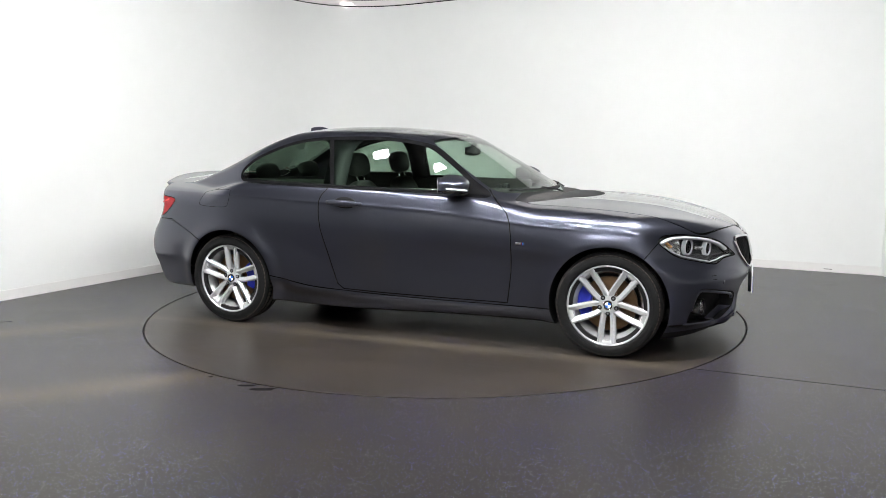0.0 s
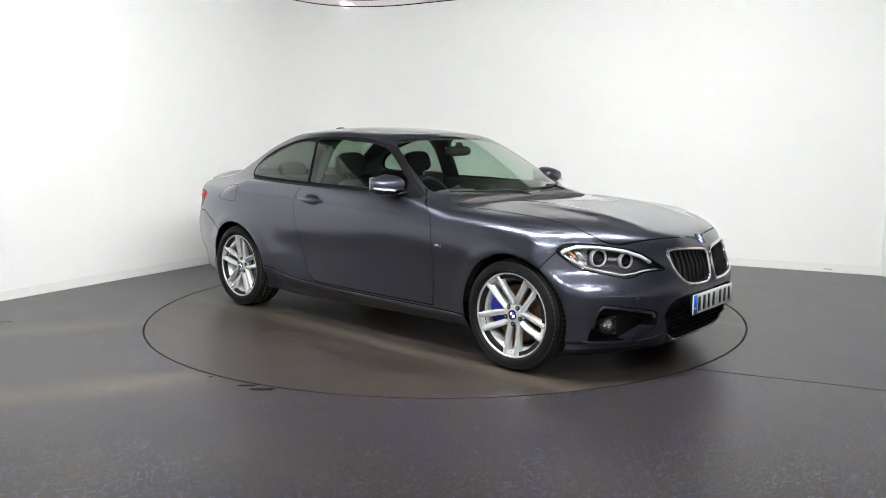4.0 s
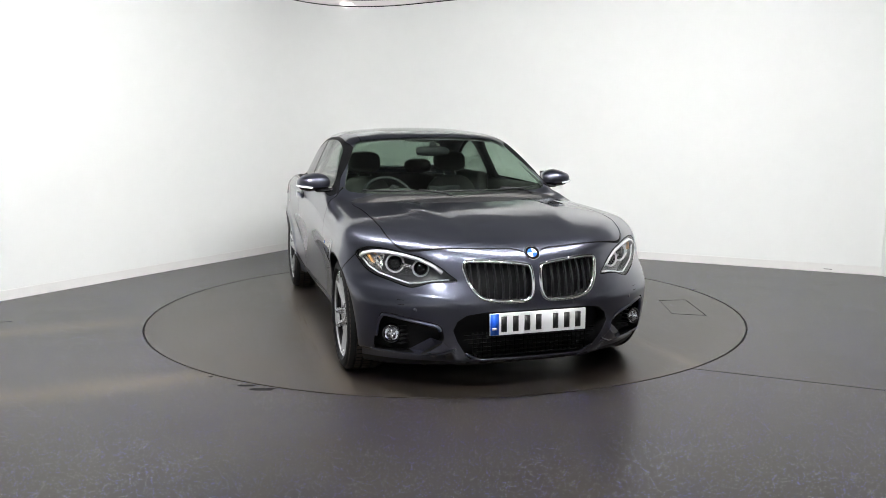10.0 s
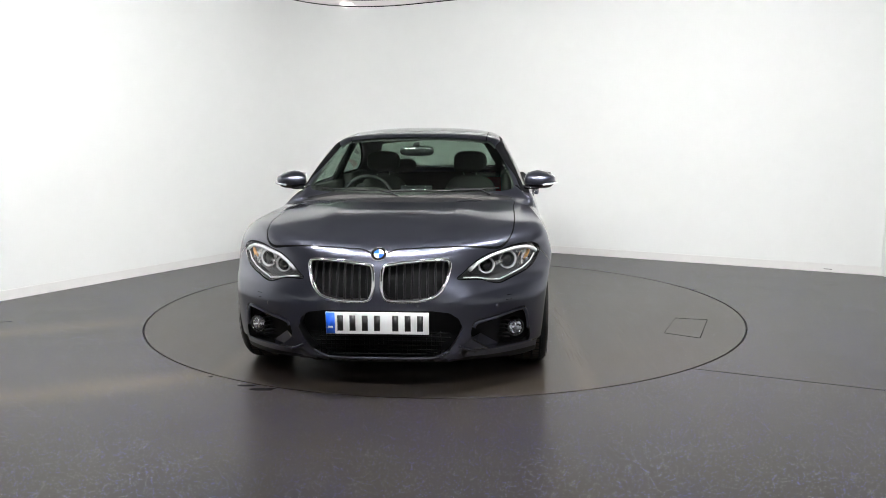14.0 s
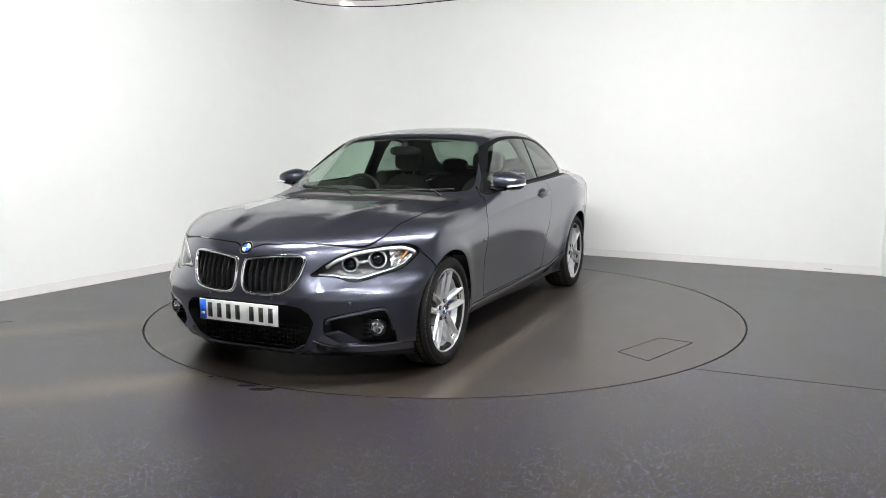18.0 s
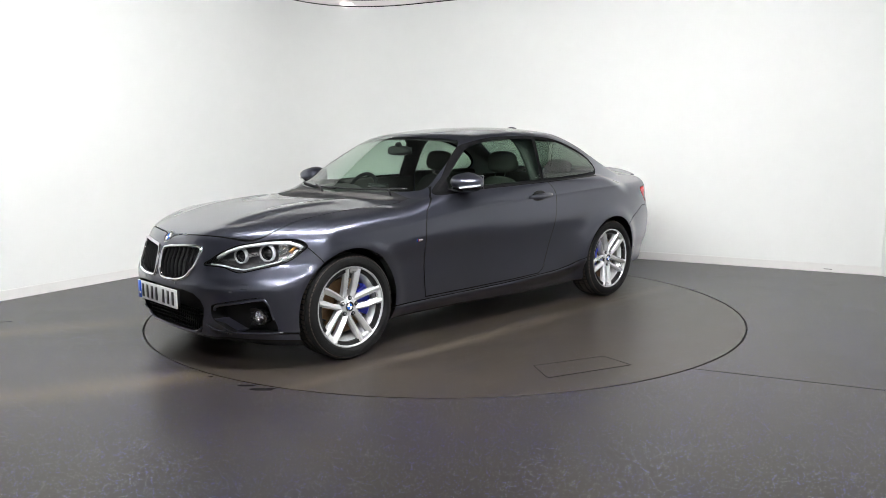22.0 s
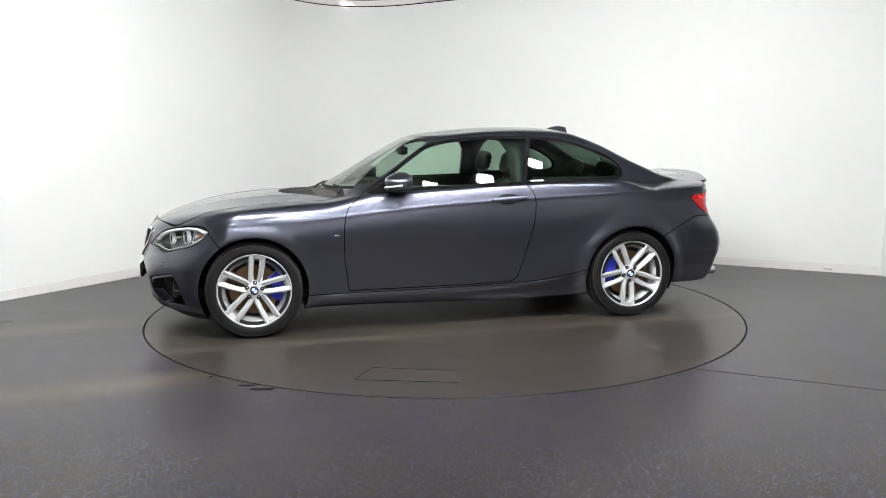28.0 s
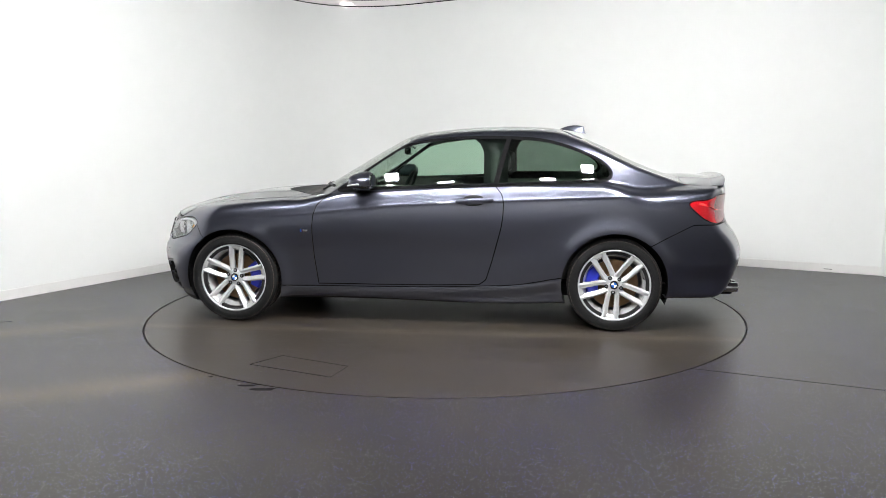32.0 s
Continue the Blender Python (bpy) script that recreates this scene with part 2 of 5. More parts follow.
# ---- the room ----
CORNER, FILLET = (-1.277, 4.278), 1.05
LEFT_WAY, RIGHT_WAY = Vector((-0.508, -0.861)), Vector((0.876, -0.482))
RADIUS = 2.2274


def wall_line():
    """The plan of the walls: two flat walls that meet in a rounded corner, and plain walls that close the room."""
    c = Vector(CORNER)
    a, b = c + LEFT_WAY * FILLET, c + RIGHT_WAY * FILLET
    arc = []
    for i in range(1, 24):
        t = i / 24
        arc.append((1 - t) ** 2 * a + 2 * t * (1 - t) * c + t * t * b)
    return [c + LEFT_WAY * 9.6, c + LEFT_WAY * 5.0, a, *arc, b, c + RIGHT_WAY * 6.225]


def strip(line, lo, hi, thick, out=0.0):
    """An upright wall along a plan line; its room side lies out from the line."""
    bm = bmesh.new()
    rows = []
    n = len(line)
    for i, p in enumerate(line):
        d = (line[min(i + 1, n - 1)] - line[max(i - 1, 0)]).normalized()
        w = Vector((d.y, -d.x))
        a, b = p + w * out, p + w * (out - thick)
        rows.append([bm.verts.new((*q, z)) for q, z in ((a, lo), (a, hi), (b, hi), (b, lo))])
    for r, s in zip(rows, rows[1:]):
        for k in range(4):
            bm.faces.new((r[k], r[(k + 1) % 4], s[(k + 1) % 4], s[k]))
    bm.faces.new(rows[0]), bm.faces.new(rows[-1][::-1])
    bmesh.ops.recalc_face_normals(bm, faces=bm.faces)
    return sharp(bm, 30)


def strokes(runs, lift, seed):
    """Thin uneven scratches strewn along straight runs of (start, end, spread, count, length)."""
    rng = random.Random(seed)
    bm = bmesh.new()
    for a, b, spread, count, length in runs:
        a, b = Vector(a), Vector(b)
        d = (b - a).normalized()
        w = Vector((-d.y, d.x))
        for _ in range(count):
            c = a + (b - a) * rng.random() + w * rng.gauss(0, spread)
            half, thick, bend = length * rng.uniform(0.3, 1.0) / 2, rng.uniform(0.0008, 0.0022), rng.uniform(-0.06, 0.06)
            rows = []
            for t in (-1, -0.4, 0.3, 1):
                p = c + d * half * t + w * bend * half * (t * t)
                k = thick * (0.25 if abs(t) == 1 else rng.uniform(0.6, 1.2))
                rows.append([bm.verts.new((*(p + w * k), lift)), bm.verts.new((*(p - w * k), lift))])
            for p, q in zip(rows, rows[1:]):
                bm.faces.new((p[0], p[1], q[1], q[0]))
    bmesh.ops.recalc_face_normals(bm, faces=bm.faces)
    return bm


def build_room():
    line = wall_line()
    end, start = line[-1], line[0]
    tagged(part("wall_north", strip(line, 0, 3.0, 0.2), WALL), "smooth white painted wall with a rounded corner", "wall", kind="structure")
    tagged(part("baseboard", strip(line, 0, 0.082, 0.014, 0.014), SKIRT), "low white gloss skirting along the white wall", "skirting", kind="structure")
    far = [end + Vector((0.02, -0.12)), Vector((6.6, -3.2)), Vector((6.6, -10.0))]
    tagged(part("wall_east", strip([Vector(p) for p in far], 0, 3.0, 0.2), WALL), "plain white painted wall", "wall", kind="structure")
    tagged(part("pilaster", box(0.16, 0.16, 3.0, (end.x + 0.05, end.y - 0.06, 1.5), 0.004), WALL, smooth=False), "slim white wall end with a square edge", "pilaster", kind="structure")
    tagged(part("wall_south", strip([Vector((6.6, -10.0)), Vector((start.x - 0.3, -10.0))], 0, 3.0, 0.2), BACK), "plain pale wall closing the room", "wall", kind="structure")
    tagged(part("wall_west", strip([Vector((start.x, -10.2)), Vector((start.x, start.y))], 0, 3.0, 0.2), BACK), "plain pale wall closing the room", "wall", kind="structure")
    tagged(part("ceiling", box(18, 16.4, 0.1, (-0.5, -2.6, 3.052)), CEIL, smooth=False), "plain dark grey painted ceiling", "ceiling", kind="structure")
    # the floor, with a round hole for the turntable
    bm = bmesh.new()
    n = 160
    ring = [bm.verts.new((RADIUS * math.cos(2 * math.pi * i / n), RADIUS * math.sin(2 * math.pi * i / n), 0)) for i in range(n)]
    outer = [bm.verts.new((12 * math.cos(2 * math.pi * i / n), 12 * math.sin(2 * math.pi * i / n) - 2, 0)) for i in range(n)]
    lip = [bm.verts.new((v.co.x, v.co.y, -0.03)) for v in ring]
    for i in range(n):
        j = (i + 1) % n
        bm.faces.new((ring[i], outer[i], outer[j], ring[j]))
        bm.faces.new((lip[i], ring[i], ring[j], lip[j]))
    bmesh.ops.recalc_face_normals(bm, faces=bm.faces)
    floor = tagged(part("floor", bm, FLOOR, smooth=False), "dark speckled vinyl floor with ochre stains and scuffs", "floor", kind="structure")
    pit = lathe([(0.0, -0.035), (RADIUS + 0.06, -0.035)], 96, "z")
    tagged(part("turntable_pit", pit, GAP), "black gap round the turntable", "pit", kind="structure")
    # welded joints in the vinyl
    for a, b, w in (((1.40, -1.72), (3.9, -2.86), 0.0035), ((-3.5, -0.62), (-3.15, -0.48), 0.006)):
        d = Vector(b) - Vector(a)
        turn = Matrix.Rotation(math.atan2(d.y, d.x), 4, "Z")
        part("joint", box(d.length, w, 0.002, ((a[0] + b[0]) / 2, (a[1] + b[1]) / 2, 0.0006), 0, turn), GAP, floor)
    for x, y, r in ((-1.05, -2.005, 0.05), (-0.955, -2.07, 0.065)):
        bm = bmesh.new()
        bm.faces.new([bm.verts.new((x + r * math.cos(a) * (1 + 0.25 * math.sin(3 * a + x)), y + 0.45 * r * math.sin(a) * (1 + 0.3 * math.cos(2 * a)), 0.0012)) for a in np.linspace(0, 2 * math.pi, 18, endpoint=False)])
        part("stain", bm, STAIN, floor, smooth=False)
    for x, y, r in ((-1.30, -1.845, 0.016), (2.16, 0.62, 0.018)):
        part("stain", slab([(x + r * math.cos(a), y + 0.5 * r * math.sin(a)) for a in np.linspace(0, 2 * math.pi, 10, endpoint=False)], 0.0004, 0.0014), STAIN, floor, smooth=False)
    tagged(part("floor_scratches", strokes([((-1.02, -2.65), (-0.25, -3.12), 0.01, 7, 0.16), ((-0.60, -2.80), (-0.25, -2.87), 0.04, 14, 0.12), ((0.40, -2.60), (0.75, -2.55), 0.04, 12, 0.10), ((-0.3, -3.0), (0.1, -3.3), 0.12, 8, 0.10)], 0.0012, 5), SCRATCH, floor, smooth=False), kind="stuff")
    # a dark scuff on the skirting
    at = Vector(CORNER) + RIGHT_WAY * 5.738 + Vector((-0.482, -0.876)) * 0.0150
    turn = Matrix.Rotation(math.atan2(RIGHT_WAY.y, RIGHT_WAY.x), 4, "Z")
    part("scuff", box(0.07, 0.002, 0.006, (at.x, at.y, 0.030), 0.0008, turn), STAIN, floor)
    return floor


def build_lights():
    def flood(x, y, tilt):
        top = new("offscreen_floodlight")
        top.matrix_basis = pose(x, y, 3.0)
        part("bracket", box(0.06, 0.05, 0.05, (0, 0, -0.024), 0.006), BLACK, top)
        head = part("housing", box(0.24, 0.05, 0.15, (0, 0, 0), 0.010), BLACK, top)
        head.matrix_basis = pose(0, 0, -0.13, tilt)
        part("lens", box(0.20, 0.012, 0.11, (0, 0.028, 0), 0.003), SPOT, head, smooth=False)
        return tagged(top, "black ceiling floodlight with a bright lens, out of view, switched on", "floodlight", "ceiling floodlights")
    # half a ring over the turntable's edge, as mirrored in the car's windows, leans towards the white walls; three
    # more behind it and the rear row, which leans to the rear wall, are unseen lamps added as fill
    ring = [(2.35 * math.cos(radians(a)), 2.35 * math.sin(radians(a))) for a in (-40, -57, -73, -89, -105, -121, -138)]
    first = flood(*ring[0], -47)
    for x, y in ring[1:]:
        copy_thing(first, pose(x, y, 3.0))
    # added fill lamps that brighten the floor and the car's front
    first = flood(-1.3, -4.4, -66)
    for x in (0.0, 1.3):
        copy_thing(first, pose(x, -4.4, 3.0))
    # added fill row: brightens the rear wall, which the car's flanks reflect
    first = flood(-4.8, -7.5, -130)
    for x in (-3.2, -1.6, 0.0, 1.6, 3.2, 4.8):
        copy_thing(first, pose(x, -7.5, 3.0))
    # cornice band at the top of the white wall, with a run of small lamps at its rounded corner
    line = wall_line()
    band = tagged(part("trim", strip(line, 2.937, 3.0, 0.02, 0.012), RAFT), "pale pinkish cornice band at the top of the wall", "cornice", kind="structure")
    part("shadow_gap", strip(line, 2.924, 2.935, 0.02, 0.004), SEAM, band)
    for i in range(6):
        p = line[13] + (line[15] - line[13]) * (i / 5 - 0.2)
        w = Vector((0.45, -0.9))
        part("led", box(0.020, 0.020, 0.018, (p.x + 0.03 * w.x, p.y + 0.03 * w.y, 2.955), 0.003), LED, band)


def build_turntable():
    r = RADIUS - 0.013
    top = part("turntable", lathe([(0.0, 0.0), (r - 0.001, 0.0), (r, -0.001), (r, -0.03), (0.0, -0.03)], 160, "z"), TABLE, smooth=False)
    tagged(top, "round turntable covered with dark scuffed vinyl, flush with the floor", "turntable")
    # service hatch: four thin black slits
    P = [Vector(p) for p in ((0.335, 1.712), (0.787, 1.54), (0.915, 1.745), (0.375, 1.93))]
    for i in range(4):
        a, b = P[i], P[(i + 1) % 4]
        d = b - a
        turn = Matrix.Rotation(math.atan2(d.y, d.x), 4, "Z")
        part("hatch_slit", box(d.length, 0.005 if i == 2 else 0.003 if i == 1 else 0.001, 0.003, ((a.x + b.x) / 2, (a.y + b.y) / 2, 0.0008), 0, turn), GAP, top)
    runs = [((-1.35, 0.79), (1.70, 0.93), 0.035, 80, 0.40), ((-0.4, 1.18), (0.9, 1.25), 0.06, 14, 0.25), ((-1.2, -1.10), (1.3, -1.16), 0.05, 40, 0.35), ((-1.0, -1.5), (1.0, -1.5), 0.12, 16, 0.2)]
    tagged(part("turntable_scratches", strokes(runs, 0.0012, 9), SCRATCH, top, smooth=False), kind="stuff")
    return top


build_room()
build_lights()
TURNTABLE = build_turntable()


# ---- the car's shape: smooth surfaces of the side, nose, tail, bonnet and cabin, blended ----
# car space: x forward from the middle of the wheelbase, y to the car's left, z up from the ground
def spline(*keys):
    """A natural cubic spline through (at, value) pairs, straight beyond its ends."""
    keys = sorted(keys)
    x = np.array([k[0] for k in keys], float)
    y = np.array([k[1] for k in keys], float)
    n = len(x)
    h = np.diff(x)
    A = np.zeros((n, n))
    r = np.zeros(n)
    A[0, 0] = A[-1, -1] = 1
    for i in range(1, n - 1):
        A[i, i - 1], A[i, i], A[i, i + 1] = h[i - 1], 2 * (h[i - 1] + h[i]), h[i]
        r[i] = 6 * ((y[i + 1] - y[i]) / h[i] - (y[i] - y[i - 1]) / h[i - 1])
    m = np.linalg.solve(A, r)
    gx = np.linspace(x[0], x[-1], 3000)
    i = np.clip(np.searchsorted(x, gx) - 1, 0, n - 2)
    a, b = x[i + 1] - gx, gx - x[i]
    gy = (m[i] * a ** 3 + m[i + 1] * b ** 3) / (6 * h[i]) + (y[i] / h[i] - m[i] * h[i] / 6) * a + (y[i + 1] / h[i] - m[i + 1] * h[i] / 6) * b
    s0, s1 = (gy[1] - gy[0]) / (gx[1] - gx[0]), (gy[-1] - gy[-2]) / (gx[-1] - gx[-2])

    def f(q):
        q = np.asarray(q, float)
        return np.interp(q, gx, gy) + np.minimum(q - gx[0], 0) * s0 + np.maximum(q - gx[-1], 0) * s1
    return f


def smax(a, b, k):
    h = np.maximum(k - np.abs(a - b), 0) / k
    return np.maximum(a, b) + h * h * k / 4


def ease(a, b, x):
    t = np.clip((x - a) / (b - a), 0, 1)
    return t * t * (3 - 2 * t)


WHEEL_X, WHEEL_Z, ARCH = 1.345, 0.316, 0.356
width = spline((2.2, 0.66), (1.95, 0.806), (1.75, 0.862), (1.55, 0.883), (1.35, 0.889), (1.0, 0.881), (0.6, 0.874), (0.0, 0.874), (-0.5, 0.878), (-1.0, 0.887), (-1.35, 0.892), (-1.7, 0.860), (-2.0, 0.795), (-2.3, 0.67))
crease = spline((2.2, 0.70), (1.6, 0.745), (1.0, 0.772), (0.63, 0.805), (0.31, 0.838), (-0.27, 0.874), (-0.72, 0.892), (-1.3, 0.915), (-1.86, 0.932), (-2.3, 0.94))
below = spline((0.04, 0.0), (0.0, 0.0), (-0.05, 0.0054), (-0.10, 0.0092), (-0.15, 0.0106), (-0.20, 0.0090), (-0.25, 0.0044), (-0.30, -0.0030), (-0.35, -0.0102), (-0.40, -0.0154), (-0.45, -0.0190), (-0.50, -0.0222), (-0.60, -0.0272), (-0.75, -0.0345), (-1.0, -0.046))
haunch = spline((0.04, 0.0), (0.0, 0.0), (-0.08, 0.0050), (-0.16, 0.0085), (-0.25, 0.0085), (-0.34, 0.004), (-0.42, -0.004), (-0.50, -0.013), (-0.60, -0.024), (-0.7, -0.034))
sill_line = spline((1.3, 0.268), (0.97, 0.268), (0.65, 0.268), (-0.14, 0.279), (-0.5, 0.293), (-0.73, 0.312), (-0.98, 0.362), (-1.2, 0.40))
nose = spline((0.10, 2.005), (0.2, 2.058), (0.3, 2.095), (0.40, 2.114), (0.47, 2.120), (0.53, 2.120), (0.6, 2.108), (0.68, 2.082), (0.73, 2.058), (0.78, 2.01), (0.84, 1.90))
tail = spline((0.18, 2.15), (0.28, 2.225), (0.37, 2.262), (0.485, 2.292), (0.58, 2.272), (0.66, 2.225), (0.70, 2.195), (0.74, 2.178), (0.82, 2.172), (0.9, 2.178), (0.97, 2.168), (1.03, 2.13), (1.1, 2.05))
bonnet = spline((2.2, 0.60), (2.07, 0.712), (1.98, 0.766), (1.86, 0.806), (1.63, 0.864), (1.41, 0.897), (1.18, 0.915), (0.96, 0.927), (0.7, 0.936), (0.4, 0.95), (0, 0.965), (-0.6, 0.985), (-1.2, 1.005), (-1.6, 1.025), (-1.85, 1.030), (-2.05, 1.024), (-2.2, 1.0))
belly = spline((2.2, 0.168), (2.0, 0.148), (1.75, 0.122), (1.4, 0.15), (1.0, 0.166), (0.0, 0.158), (-1.0, 0.172), (-1.65, 0.225), (-2.0, 0.215), (-2.3, 0.24))
edge_round = spline((2.2, 0.08), (1.7, 0.075), (1.2, 0.07), (0.8, 0.05), (0.3, 0.032), (-1.0, 0.032), (-1.5, 0.08), (-2.2, 0.10))
roof = spline((0.8, 1.16), (0.45, 1.262), (0.25, 1.308), (0.1, 1.341), (-0.1, 1.370), (-0.35, 1.391), (-0.57, 1.397), (-0.8, 1.391), (-1.0, 1.372), (-1.2, 1.334), (-1.5, 1.25), (-1.9, 1.11))
cabin = spline((0.7, 0.745), (0.4, 0.778), (0.0, 0.795), (-0.5, 0.800), (-1.0, 0.785), (-1.3, 0.755), (-1.6, 0.69), (-1.9, 0.60))
lean = spline((0.7, 0.44), (0.2, 0.47), (-0.5, 0.475), (-1.0, 0.50), (-1.5, 0.54), (-1.9, 0.60))
screen = spline((0.85, 0.990), (0.93, 0.863), (1.03, 0.693), (1.13, 0.522), (1.23, 0.347), (1.31, 0.200), (1.40, 0.03))
back = spline((0.95, -2.02), (1.03, -1.78), (1.09, -1.62), (1.17, -1.44), (1.25, -1.28), (1.31, -1.14), (1.38, -0.98))


fold = spline((0.2, 0.45), (0.39, 0.494), (0.51, 0.522), (0.645, 0.537), (0.82, 0.544), (1.0, 0.546))


def side_y(x, z):
    u = z - crease(x)
    sharpness = ease(1.35, 0.75, x)
    up = (-0.30 * u - 1.0 * u * u) * (1 + 0.5 * ease(-1.2, -1.8, x))
    # the haunch: behind a slanting line the rear flank stands out
    d = -0.606 * (x + 0.507) - 0.794 * (z - 0.374)
    out = ease(-0.06, 0.20, d)
    low = below(u * (1 + 0.55 * ease(-0.4, 0.8, x))) * (1 - out) + haunch(u) * out
    y = np.where(u > 0, up * (0.55 + 0.45 * sharpness), low)
    y = y + 0.0022 * sharpness * np.exp(-(np.abs(u) / 0.010) ** 1.5)
    s = sill_line(x) - z
    mid = ease(1.1, 0.9, x) * ease(-1.1, -0.9, x)
    y = y + mid * 0.005 * ease(0.0, 0.012, s) - mid * 0.055 * ease(0.0, 0.12, s)
    for w in (WHEEL_X, -WHEEL_X):
        r = np.hypot(x - w, z - WHEEL_Z)
        y = y + (0.010 if w > 0 else 0.015) * np.exp(-((r - 0.37) / 0.055) ** 2) * ease(0.15, 0.3, z)
        y = y + 0.012 * np.exp(-((x - w) / 0.45) ** 2) * ease(0.62, 0.35, z)
    y = y - (0.010 * ease(0.68, 0.46, z) + 0.026 * ease(0.46, 0.34, z)) * ease(-1.5, -2.1, x)
    # the fold under the headlamps; below it the corners draw in a little
    y = y + 0.0025 * np.exp(-((z - 0.545) / 0.018) ** 2) * ease(1.5, 1.75, x)
    y = y - 0.008 * ease(1.6, 1.85, x) * ease(0.545, 0.36, z)
    return width(x) - 0.004 + y


def body_f(x, y, z):
    """Below zero inside the car's skin."""
    y = np.abs(y)
    k = edge_round(x)
    top = bonnet(x) - 0.036 * (y / 0.68) ** 2.6 * ease(0.5, 0.9, x) - 0.046 * (y / 0.6) ** 2.4 * ease(-1.2, -1.6, x)
    # two soft folds along the bonnet
    top = top + 0.008 * np.exp(-((y - 0.30 - 0.12 * (2.0 - x)) / 0.07) ** 2) * ease(2.0, 1.7, x) * ease(0.9, 1.2, x)
    f = smax(y - side_y(x, z), z - top, k)
    lower = ease(0.62, 0.46, z)
    plan = 0.70 * y ** 2.36 * (1 - lower) + 0.60 * y ** 2.9 * lower
    f = smax(f, (x - nose(z) - 0.0025 * np.exp(-((z - fold(y)) / 0.018) ** 2) * ease(0.28, 0.45, y) + 0.042 * ease(0.226, 0.200, z) * ease(0.38, 0.46, y) + plan) * 0.8, 0.035)
    f = smax(f, -x - tail(z) + (0.30 + 0.06 * ease(0.7, 0.85, z)) * y ** 2.4, 0.035)
    f = smax(f, belly(x) - z, 0.04)
    g = y - (cabin(x) - lean(x) * (z - 0.965) - 0.10 * (z - 0.965) ** 2)
    roof_top = roof(x) - 0.002 - 0.050 * (y / 0.6) ** 2.6
    g = smax(g, z - roof_top, 0.075)
    g = smax(g, (x - screen(z) + (0.39 + 0.30 * (z - 0.95)) * y * y) * 0.62, 0.03)
    g = smax(g, (np.maximum(back(z), -1.95) - x + 0.22 * y * y) * 0.55, 0.04)
    g = smax(g, 0.88 - z, 0.02)
    h = np.maximum(0.022 - np.abs(f - g), 0) / 0.022
    return np.minimum(f, g) - h * h * 0.022 / 4


def march(o, d, reach, first=0.0):
    """Where rays from inside the body leave it."""
    lo, hi = np.full(len(o), first), np.full(len(o), reach)
    for _ in range(26):
        m = (lo + hi) / 2
        p = o + d * m[:, None]
        inside = body_f(p[:, 0], p[:, 1], p[:, 2]) < 0
        lo, hi = np.where(inside, m, lo), np.where(inside, hi, m)
    return o + d * hi[:, None]


def onto(y, z, first=1.3):
    """The x of the skin over (y, z), seen from the front."""
    y, z = np.asarray(y, float), np.asarray(z, float)
    o = np.stack([np.full_like(y, first), y, z], 1)
    return march(o, np.array([[1.0, 0, 0]]) + o * 0, 1.6)[:, 0]


def onto_side(x, z, sign=1):
    x, z = np.asarray(x, float), np.asarray(z, float)
    o = np.stack([x, np.full_like(x, 0.1), z], 1)
    p = march(o, np.array([[0, 1.0, 0]]) + o * 0, 1.2)
    return p[:, 1] * sign


def slope(V):
    e = 0.0025
    x, y, z = V.T
    g = np.stack([body_f(x + e, y, z) - body_f(x - e, y, z), body_f(x, y + e, z) - body_f(x, y - e, z), body_f(x, y, z + e) - body_f(x, y, z - e)], 1)
    return g / np.maximum(np.linalg.norm(g, axis=1, keepdims=True), 1e-9)


